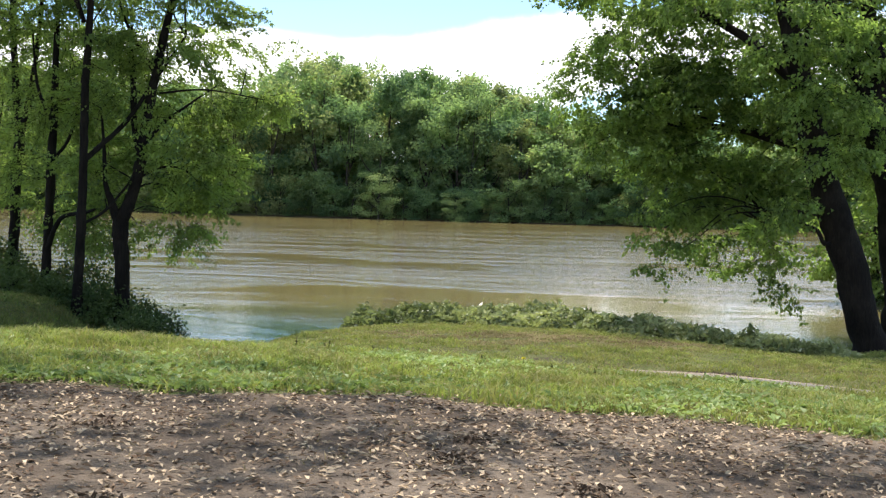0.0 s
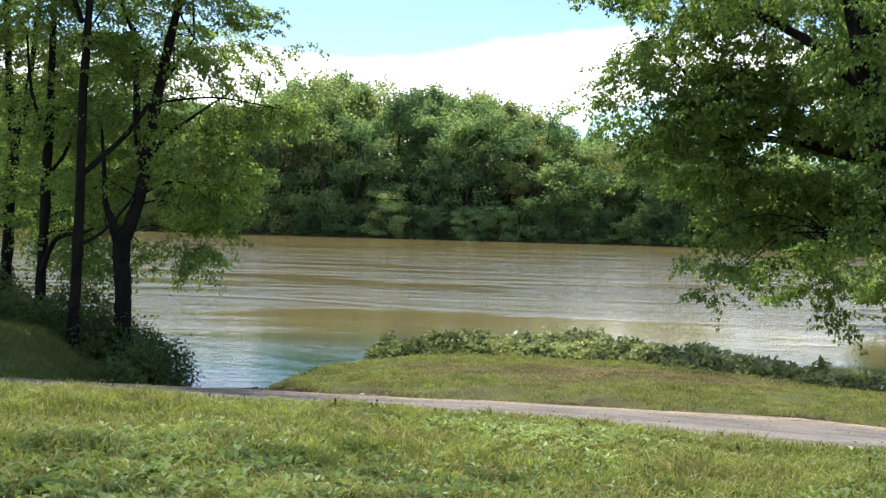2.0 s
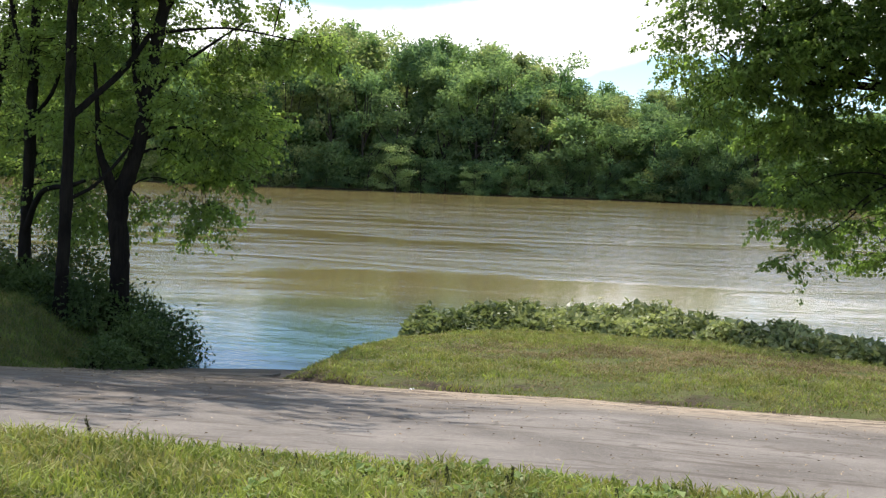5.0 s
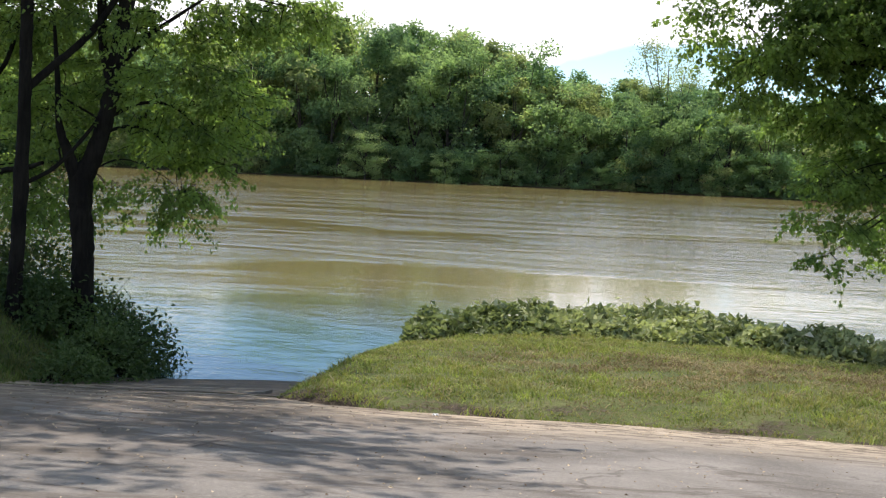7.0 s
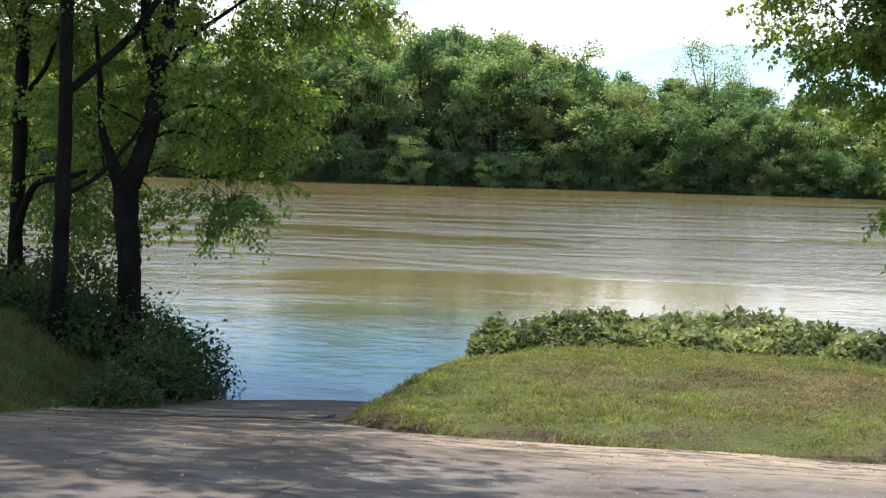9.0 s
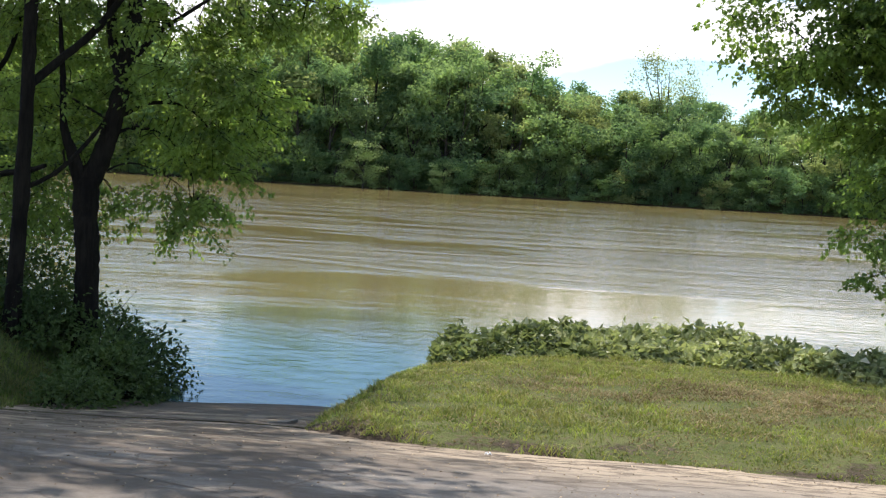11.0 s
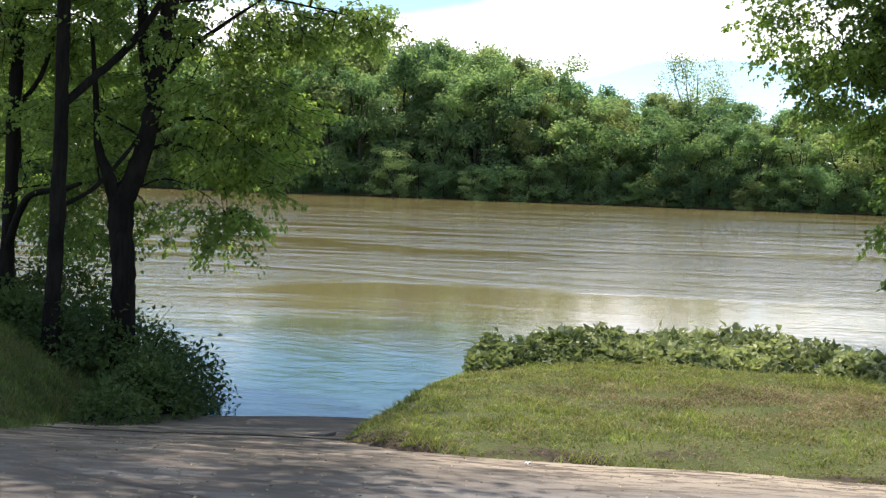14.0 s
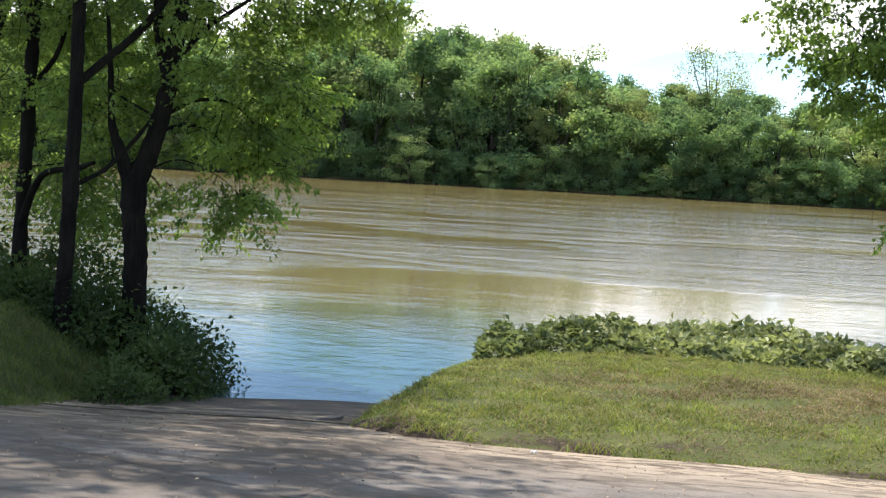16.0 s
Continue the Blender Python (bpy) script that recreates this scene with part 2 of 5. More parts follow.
def water_material():
    m, nt, out = material("muddy_river_water")
    p = principled(nt, out, 0.075, 0.5)
    p.inputs["IOR"].default_value = 1.33
    pos = world_pos(nt)
    sep = nt.nodes.new("ShaderNodeSeparateXYZ")
    link(nt, pos, sep.inputs[0])
    big = noise_node(nt, pos, 0.03, 4, 0.6)

    def streaks(sx, sy, scale, det, dist, rough=0.55):
        mp = nt.nodes.new("ShaderNodeMapping")
        mp.inputs["Scale"].default_value = (sx, sy, 1)
        link(nt, pos, mp.inputs["Vector"])
        return noise_node(nt, mp.outputs[0], scale, det, rough, dist)

    ripple = streaks(0.75, 1.0, 2.4, 4, 0.6, 0.65)
    chop = streaks(0.70, 1.0, 0.75, 4, 0.9, 0.6)
    swell = streaks(0.75, 1.0, 0.26, 3, 1.1)
    patch = streaks(0.33, 1.0, 0.11, 5, 0.9, 0.58)
    # sheltered, darker blue-green water by the landing, muddy current farther out
    y = sep.outputs["Y"]
    reach = math_node(nt, "ADD", y, math_node(nt, "MULTIPLY", patch, 12.0))
    mud = mix_col(nt, smooth(nt, big, 0.3, 0.7), (0.160, 0.130, 0.050), (0.212, 0.174, 0.070))
    link(nt, mix_col(nt, smooth(nt, reach, 43.0, 55.0), (0.024, 0.060, 0.048), mud), p.inputs["Base Color"])
    gust = math_node(nt, "MULTIPLY_ADD", smooth(nt, patch, 0.37, 0.63), 1.0, 0.25)

    def layer(h, size, lo, hi, calm, fade):
        a = math_node(nt, "MULTIPLY_ADD", smooth(nt, reach, lo, hi), 1 - calm, calm)
        if fade:
            a = math_node(nt, "MULTIPLY", a, math_node(nt, "MULTIPLY_ADD", smooth(nt, y, fade[0], fade[1]), fade[2] - 1, 1.0))
        return math_node(nt, "MULTIPLY", math_node(nt, "MULTIPLY", h, size), math_node(nt, "MULTIPLY", a, gust))

    h = layer(ripple, 0.034, 38.0, 66.0, 0.2, (60.0, 120.0, 0.6))
    h = math_node(nt, "ADD", h, layer(chop, 0.100, 48.0, 78.0, 0.07, (108.0, 204.0, 0.6)))
    h = math_node(nt, "ADD", h, layer(swell, 0.22, 58.0, 90.0, 0.0, None))
    b = nt.nodes.new("ShaderNodeBump")
    b.inputs["Strength"].default_value, b.inputs["Distance"].default_value = 1.0, 1.0
    link(nt, h, b.inputs["Height"])
    link(nt, b.outputs[0], p.inputs["Normal"])
    return m


MAT_GROUND, MAT_ROAD, MAT_WATER = ground_material(), road_material(), water_material()
# dark bark taken near to black: canopy shade is put into its colour
MAT_BARK = bark_material("furrowed_bark_with_shade", (0.007, 0.006, 0.005), (0.024, 0.020, 0.016))
MAT_BARK_FAR = bark_material("greyish_bark", (0.035, 0.031, 0.026), (0.10, 0.09, 0.075))
MAT_MAPLE = leaf_material("maple_leaves", (0.105, 0.166, 0.048), (0.316, 0.433, 0.128), None, 0.62, 0.42, 0.4, 1.1)
MAT_MAPLE_DEEP = leaf_material("shaded_maple_leaves", (0.105, 0.175, 0.052), (0.32, 0.455, 0.135), None, 0.64, 0.42, 0.4, 1.1)
MAT_SHRUB = leaf_material("shrub_leaves", (0.044, 0.076, 0.027), (0.115, 0.170, 0.054), None, 0.35)
MAT_VINE = leaf_material("hedge_leaves", (0.159, 0.196, 0.085), (0.488, 0.530, 0.276), (0.56, 0.57, 0.46), 0.35, 0.42, 0.4, 1.2)
MAT_HEDGE_DARK = leaf_material("dark_bush_leaves", (0.085, 0.115, 0.045), (0.31, 0.36, 0.17), (0.48, 0.50, 0.38), 0.35, 0.45, 0.35, 1.2)
MAT_DEAD = leaf_material("dead_grass_blades", (0.145, 0.112, 0.062), (0.37, 0.295, 0.165), None, 0.25, 0.8, 0.1, 1.0)
MAT_GRASS = leaf_material("grass_blades", (0.092, 0.134, 0.030), (0.40, 0.465, 0.125), (0.46, 0.40, 0.24), 0.4, 0.6, 0.12, 3.2, (0.30, 0.25, 0.12))
# grass under the left trees: shade is put into its darker colour
MAT_SHADED_GRASS = leaf_material("shaded_long_grass", (0.060, 0.100, 0.026), (0.200, 0.275, 0.072), None, 0.35, 0.6, 0.12, 1.6, (0.22, 0.19, 0.09))
MAT_WEED = leaf_material("broad_weed_leaves", (0.14, 0.21, 0.055), (0.40, 0.50, 0.19), None, 0.35, 0.5, 0.3)
# leaf colours of the far bank, with distance haze mixed in as extra blue
FAR_LEAVES = [
    leaf_material("far_leaves_mid", (0.132, 0.205, 0.112), (0.320, 0.448, 0.211), None, 0.6, 0.7, 0.1, 0.2),
    leaf_material("far_leaves_dark", (0.099, 0.173, 0.106), (0.238, 0.367, 0.186), None, 0.6, 0.7, 0.1, 0.2),
    leaf_material("far_leaves_olive", (0.191, 0.234, 0.118), (0.407, 0.472, 0.230), None, 0.6, 0.7, 0.1, 0.2),
    leaf_material("far_leaves_pale", (0.30, 0.40, 0.19), (0.50, 0.60, 0.32), None, 0.6, 0.7, 0.1, 0.2),
]


# ---- mesh helpers ----
def rng(seed):
    return np.random.default_rng(seed)


def mesh_np(name, verts, faces, mat, smooth_shade=False):
    verts, faces = np.asarray(verts, np.float32), np.asarray(faces, np.int32)
    me = bpy.data.meshes.new(name)
    k = faces.shape[1]
    me.vertices.add(len(verts))
    me.vertices.foreach_set("co", verts.ravel())
    me.loops.add(faces.size)
    me.loops.foreach_set("vertex_index", faces.ravel())
    me.polygons.add(len(faces))
    me.polygons.foreach_set("loop_start", np.arange(0, faces.size, k, dtype=np.int32))
    me.polygons.foreach_set("use_smooth", np.full(len(faces), smooth_shade, bool))
    me.materials.append(mat)
    me.update(calc_edges=True)
    return me


def part(name, me, parent, label="", kind=""):
    ob = new(name, me)
    ob.parent = parent
    return tagged(ob, label, kind=kind)


def thing(name, place, label, category, group="", kind=""):
    ob = new(name)
    ob.empty_display_size = 0.2
    ob.matrix_basis = Matrix.Translation(place)
    return tagged(ob, label, category, group, kind)


def unit(v):
    return v / np.maximum(np.linalg.norm(v, axis=1, keepdims=True), 1e-9)


def leaf_geo(P, D, N, L, W, fold=0.25):
    """Folded kite-shaped leaves at P, pointing along D, with normals near N."""
    D = unit(D)
    S = unit(np.cross(D, N))
    N = np.cross(S, D)
    L, W = L[:, None], W[:, None]
    mid = P + D * L * 0.42 + N * (W * fold)
    v = np.stack([P, mid + S * W * 0.5, P + D * L - N * L * 0.12, mid - S * W * 0.5], 1).reshape(-1, 3)
    i = np.arange(len(P))[:, None] * 4
    f = np.concatenate([i + np.array([[0, 1, 2]]), i + np.array([[0, 2, 3]])], 0)
    return v, f


def join_geo(parts):
    vs, fs, n = [], [], 0
    for v, f in parts:
        vs.append(v), fs.append(f + n)
        n += len(v)
    return np.concatenate(vs), np.concatenate(fs)


def curve_pts(pts, radii, steps):
    """Catmull-Rom through pts, with radii."""
    p = np.array(pts, float)
    r = np.array(radii, float)
    p = np.vstack([2 * p[0] - p[1], p, 2 * p[-1] - p[-2]])
    out, rad = [], []
    for i in range(1, len(p) - 2):
        for k in range(steps):
            t = k / steps
            a, b, c, d = p[i - 1], p[i], p[i + 1], p[i + 2]
            out.append(0.5 * (2 * b + (c - a) * t + (2 * a - 5 * b + 4 * c - d) * t * t + (3 * b - a - 3 * c + d) * t ** 3))
            rad.append(r[i - 1] * (1 - t) + r[i] * t)
    out.append(p[-2]), rad.append(r[-1])
    return np.array(out), np.array(rad)


def tube_geo(pts, radii, sides=8, steps=4, rough=0.0, seed=0, flare=0.0):
    c, r = curve_pts(pts, radii, steps)
    g = rng(seed)
    t = unit(np.gradient(c, axis=0))
    ref = np.array([1.0, 0.0, 0.0]) if abs(t[0][0]) < 0.8 else np.array([0.0, 1.0, 0.0])
    u = unit(ref - t * (t @ ref)[:, None])
    w = np.cross(t, u)
    a = np.linspace(0, 2 * np.pi, sides, endpoint=False)
    rr = r[:, None] * (1 + rough * g.standard_normal((len(c), sides)))
    if flare:
        k = np.maximum(0, 1 - np.arange(len(c)) / (steps * 0.8))[:, None]
        rr = rr * (1 + flare * k * (0.6 + 0.5 * np.cos(a * 5 + 1)))
    v = c[:, None] + rr[..., None] * (np.cos(a)[None, :, None] * u[:, None] + np.sin(a)[None, :, None] * w[:, None])
    n = len(c)
    i, j = np.meshgrid(np.arange(n - 1), np.arange(sides), indexing="ij")
    j2 = (j + 1) % sides
    q = np.stack([i * sides + j, i * sides + j2, (i + 1) * sides + j2, (i + 1) * sides + j], -1).reshape(-1, 4)
    f = np.concatenate([q[:, [0, 1, 2]], q[:, [0, 2, 3]]])
    return v.reshape(-1, 3), f


def twig_geo(A, B, r0, r1):
    """Straight three-sided twigs from A to B."""
    d = unit(B - A)
    u = unit(np.cross(d, np.array([0.31, 0.87, 0.38])))
    w = np.cross(d, u)
    vs = []
    for k in range(3):
        a = 2 * np.pi * k / 3
        o = math.cos(a) * u + math.sin(a) * w
        vs += [A + o * r0, B + o * r1]
    v = np.stack(vs, 1).reshape(-1, 3)
    i = np.arange(len(A))[:, None] * 6
    f = np.concatenate([i + np.array([[a, b, c]]) for a, b, c in ((0, 2, 3), (0, 3, 1), (2, 4, 5), (2, 5, 3), (4, 0, 1), (4, 1, 5))])
    return v, f


# ---- the lie of the land ----
def lerp_table(x, xs, ys):
    return np.interp(x, xs, ys)


def near_edge(x):
    """y of the pavement's upper edge."""
    return lerp_table(x, [-30, -8, -4, -1, 1, 3, 5, 8, 14, 30], [22.4, 21.1, 20.6, 20.42, 20.12, 19.95, 19.6, 18.6, 15.5, 6.0])


def far_edge(x):
    """y of the pavement's lower edge along the grass mound."""
    return lerp_table(x, [-4.85, -3.7, -2.9, -1.6, -0.4, 1, 2.7, 4.4, 5.5, 6.2, 8, 14, 30], [30.8, 29.8, 29.6, 29.5, 29.55, 29.4, 29.25, 29.1, 28.6, 28.2, 27.2, 23.0, 12.0])


def step(v, lo, hi):
    t = np.clip((v - lo) / (hi - lo), 0, 1)
    return t * t * (3 - 2 * t)


def fbm(x, y, s, seed=0):
    """Smooth value variation from a few crossed waves."""
    g = rng(100 + seed)
    out = 0
    for k in range(7):
        a, ph, f = g.uniform(0, 2 * np.pi), g.uniform(0, 6.28), g.uniform(0.6, 2.2) / s
        out = out + np.sin((x * np.cos(a) + y * np.sin(a)) * f + ph + 0.8 * np.sin((y * np.cos(a) - x * np.sin(a)) * f * 0.7 + ph))
    return out / 7


def pavement_z(x, y):
    """Height of the pavement: from its upper edge down to the grass, and down the ramp on the left."""
    dip = (0.03 + 0.12 * step(-4.6 - x, 0.0, 3.2)) * step(y, 26.4, 32.4) * step(-x, 2.0, 4.5)
    top = 1.96 - 0.035 * np.clip(x, 0, 5)
    run = far_edge(np.maximum(x, -4.6)) - near_edge(x)
    slope = 0.1417 + ((top - 0.67) / run - 0.1417) * step(x, -4.6, -2.6)
    return top - dip - slope * (y - near_edge(x))


def mound_shore(x):
    """y at which the grass mound meets the river."""
    return lerp_table(x, [-4.85, -4.55, -4.05, -3.65, -3.05, -2.4, -1, 1, 3, 5, 7, 8.6, 9.6, 10.6, 12, 20, 60], [33.5, 34.6, 36.2, 37.3, 38.8, 40.3, 41.5, 41.5, 40.3, 38.4, 37.0, 37.0, 38.4, 41.0, 42.5, 43.5, 34.0])


def left_shore(x):
    return lerp_table(x, [-60, -30, -16, -12, -9, -8.2, -7.8], [52.8, 50.4, 46.2, 41.4, 37.92, 36.24, 34.08])


def ground_z(x, y):
    x, y = np.asarray(x, float), np.asarray(y, float)
    ne = near_edge(x)
    s = ne - y + 0.10 * fbm(x, y, 0.35, 11)
    plateau = np.interp(s, [-1.2, 0, 1.44, 3.12, 5.28, 9.6, 72], [1.90, 2.00, 2.11, 2.23, 2.40, 2.47, 2.7]) - 0.015 * np.clip(x, -6, 6) * step(s, 0.0, 1.5) - 0.035 * np.clip(x, 0, 5) * (1 - step(s, 0.3, 4.0))
    pave = np.maximum(pavement_z(x, y), -2.2) - 0.035
    # grass mound between pavement and river
    fe = far_edge(np.maximum(x, -4.6))
    sh = mound_shore(x)
    q = np.clip((y - fe) / np.maximum(sh - fe, 0.6), 0, 3)
    mound = np.interp(q, [0, 0.06, 0.25, 0.5, 0.75, 0.9, 1.0, 1.15, 1.6, 3], [0.0, 0.06, 0.02, -0.08, -0.25, -0.45, -0.70, -1.15, -2.4, -3.2]) + 0.69
    side = step(x, -4.7, -3.75)
    low = pave * (1 - side) + mound * side
    low = np.where(y < fe - 0.05, pave, low)
    # left bank
    ls = left_shore(x)
    bank = np.interp(ls - y, [-10.8, -3.6, -0.72, 0, 0.96, 2.64, 6, 10.8, 16.8, 48], [-3.2, -1.6, -0.5, 0.0, 0.45, 0.85, 1.15, 1.5, 2.0, 2.4])
    bank = np.where(x > -9.2, np.maximum(bank, np.interp(ls - y, [-2.4, -0.6, 0.6, 3.6], [-2.2, -0.3, 0.4, 1.0])), bank)
    d = step(-7.75 - x, 0.0, 2.3)
    z = low * (1 - d) + np.maximum(bank, low) * d
    up = step(s, -0.12, 0.06)
    z = z * (1 - up) + plateau * up
    # low wooded spit beyond the cove on the right
    spit = np.interp(np.hypot(np.maximum(16.5 - x, 0) / 1.3, np.maximum(np.abs(y - 55.8) - 2.4, 0) / 1.2), [0, 2.0, 3.5], [0.5, 0.0, -2.0])
    z = np.where((x > 4) & (y > 43.2) & (y < 72), np.maximum(z, spit), z)
    # far bank and beyond
    far = np.interp(y, [180, 213.6, 221.4, 224.4, 230.4, 240, 254.4, 276, 480, 5000], [-3.2, -2.0, -0.5, 0.5, 1.6, 3.0, 7.0, 10.0, 14, 20])
    z = np.where(y > 72, far, np.maximum(z, -3.2))
    rough = 0.03 * fbm(x, y, 0.9, 1) + 0.05 * fbm(x, y, 3.0, 2)
    on_pave = (y > ne) & (y < fe) | (y > ne) & (x > -7.7) & (x < -4.5)
    return z + np.where(on_pave | (y > 72), 0.0, rough * np.clip(np.abs(s), 0, 1))


def dirt_mask(x, y):
    """1 on bare soil, 0 on turf."""
    edge = lerp_table(x, [-30, -2.1, -1.4, -0.7, -0.3, 0.4, 0.8, 1.3, 2.1, 3.2, 30], [15.1, 15.05, 15.25, 14.95, 15.15, 15.8, 15.75, 15.55, 15.35, 14.85, 11.0])
    return step(edge - y + 0.25 * fbm(x, y, 0.8, 5) + 0.25 * fbm(x, y, 0.25, 8), -0.4, 0.5)


def axis(bands):
    out = []
    for lo, hi, st in bands:
        out.append(np.arange(lo, hi, st))
    out.append([bands[-1][1]])
    return np.concatenate(out)


def make_ground():
    xs = axis([(-3000, -600, 400), (-600, -100, 60), (-100, -24, 6), (-24, -12, 0.5), (-12, 12, 0.16), (12, 24, 0.5), (24, 100, 6), (100, 600, 60), (600, 3000, 400)])
    ys = axis([(-3000, -600, 400), (-600, -60, 60), (-60, 0, 4), (0, 8, 0.5), (8, 43.2, 0.16), (43.2, 72, 1.0), (72, 216, 12), (216, 236, 1), (236, 312, 4), (312, 600, 48), (600, 4600, 400)])
    X, Y = np.meshgrid(xs, ys, indexing="ij")
    v = np.stack([X, Y, ground_z(X, Y)], -1).reshape(-1, 3)
    n, k = len(xs), len(ys)
    i, j = np.meshgrid(np.arange(n - 1), np.arange(k - 1), indexing="ij")
    f = np.stack([i * k + j, (i + 1) * k + j, (i + 1) * k + j + 1, i * k + j + 1], -1).reshape(-1, 4)
    me = mesh_np("ground", v, f, MAT_GROUND, True)
    d = dirt_mask(v[:, 0], v[:, 1])
    # worn soil at the lower pavement edge, on the bank and on the far shore
    e = np.abs(v[:, 1] - far_edge(v[:, 0]))
    d = np.maximum(d, (0.55 * np.clip(1 - e / 0.5, 0, 1) + 0.3 * (fbm(v[:, 0], v[:, 1], 0.7, 9) > 0.25) * (e < 0.6)))
    d = np.maximum(d, 1.1 * np.clip(1 - np.hypot((v[:, 0] - 1.6) / 4.8, (v[:, 1] - 33.2) / 2.1), 0, 0.36))
    for px, py, pr in ((-3.1, 31.3, 0.3), (-0.8, 29.95, 0.42), (1.5, 29.65, 0.46), (3.0, 29.05, 0.4), (-2.4, 29.75, 0.4)):
        d = np.maximum(d, 1.2 * np.clip(1 - np.hypot((v[:, 0] - px) / (1.6 * pr), (v[:, 1] - py) / pr) + 0.6 * fbm(v[:, 0], v[:, 1], 0.3, 49), 0, 0.42))
    d = np.maximum(d, ((v[:, 1] > 72) & (v[:, 1] < 222.6)) * 0.9)
    d = np.maximum(d, (v[:, 2] < 0.12) * 0.9)
    at = me.attributes.new("dirt", "FLOAT", "POINT")
    at.data.foreach_set("value", d.astype(np.float32))
    at = me.attributes.new("damp", "FLOAT", "POINT")
    at.data.foreach_set("value", step(v[:, 1], 20.4, 24.0).astype(np.float32))
    tagged(new("ground", me), "bare leaf-strewn soil and mown turf sloping down to a river", "ground", kind="structure")


def make_road():
    v, f, sand, wet, silt_shade = [], [], [], [], []

    def sheet(xs, us, lo_hi):
        base, k = len(v), len(us)
        for x in xs:
            y0, y1, edge = lo_hi(x)
            for u in us:
                y = y0 + (y1 - y0) * u
                v.append((x, y, max(float(pavement_z(x, y)), -1.2) + 0.012 * float(fbm(x, y, 1.2, 6))))
                sand.append(float(np.clip(1.25 - (edge - y) / 2.04, 0, 1)))
                wet.append(float(np.clip((y - 30.96) / 2.16, 0, 1)))
                # silt and painted shade, stronger to the left and down the ramp
                silt_shade.append(float(step(-x, 1.0, 4.5) * step(y, 22.5, 26.5)))
        for i in range(len(xs) - 1):
            for j in range(k - 1):
                a = base + i * k + j
                f.append((a, a + k, a + k + 1, a + 1))

    def upper(x):
        y1 = float(far_edge(max(x, -4.6))) + (0.14 * float(fbm(x, 5, 0.5, 4)) if x > -4.5 else 0)
        return float(near_edge(x)) - 0.13, y1, float(far_edge(max(x, -3.5)))

    sheet(axis([(-8.2, 14, 0.2), (14, 30, 0.8)]), np.linspace(0, 1, 40), upper)
    sheet(axis([(-8.2, -4.8, 0.2), (-4.8, -4.0, 0.2)]), np.linspace(0, 1, 30), lambda x: (30.72, 39.6, 29.88))
    me = mesh_np("road", v, f, MAT_ROAD, True)
    for nm, vals in (("sand", sand), ("wet", wet), ("silt_shade", silt_shade)):
        at = me.attributes.new(nm, "FLOAT", "POINT")
        at.data.foreach_set("value", np.array(vals, np.float32))
    return tagged(new("road", me), "weathered grey paved landing that slopes into the river", "road", kind="structure")


make_ground()
road = make_road()


def make_water():
    v = [(-3000, 24, 0), (3000, 24, 0), (3000, 240, 0), (-3000, 240, 0)]
    me = mesh_np("water", v, [(0, 1, 2, 3)], MAT_WATER)
    tagged(new("water", me), "wide muddy brown river with wind ripples and reflections", "water", kind="structure")


make_water()


# ---- near trees ----
def sprays(g, blobs, leaf_len, per_twig, twig_len, droop):
    """Leafy sprays filling ellipsoids (x, y, z, rx, ry, rz, count): twig starts and ends, leaves."""
    A, B, P, D, N, L = [], [], [], [], [], []
    for cx, cy, cz, rx, ry, rz, cnt in blobs:
        # pads: flat layers of twigs round knots that lie mostly towards the outside of the crown
        k = max(4, cnt // 6)
        cen = unit(g.standard_normal((k, 3))) * g.uniform(0.30, 1.05, (k, 1)) ** 0.7
        idx = g.integers(0, k, cnt)
        c = np.array([cx, cy, cz])
        rad = np.array([rx, ry, rz])
        away = unit(cen * np.array([1.0, 1.0, 0.25]) + 0.15 * g.standard_normal((k, 3)))
        away[:, 2] -= droop
        flat = g.standard_normal((cnt, 3)) * np.array([1.0, 1.0, 0.16]) * (0.48 * twig_len)
        a = c + cen[idx] * rad + flat
        a[:, 2] -= 0.25 * droop * np.hypot(flat[:, 0], flat[:, 1])
        out = unit(away[idx] + np.array([1.0, 1.0, 0.3]) * 0.55 * g.standard_normal((cnt, 3)))
        ln = twig_len * g.uniform(0.5, 1.35, (cnt, 1))
        b = a + out * ln
        A.append(a), B.append(b)
        for j in range(per_twig):
            t = g.uniform(0.05, 1.05, (cnt, 1))
            p = a + (b - a) * t + g.standard_normal((cnt, 3)) * np.array([0.12, 0.12, 0.06]) * twig_len
            p[:, 2] -= 0.14 * twig_len * t[:, 0] ** 2
            dd = unit(out + 0.8 * g.standard_normal((cnt, 3)))
            dd[:, 2] -= 0.4
            P.append(p), D.append(dd)
            N.append(np.array([0, 0, 1.0]) + 0.45 * g.standard_normal((cnt, 3)))
            L.append(leaf_len * g.uniform(0.55, 1.3, cnt))
    return [np.concatenate(q) for q in (A, B, P, D, N, L)]


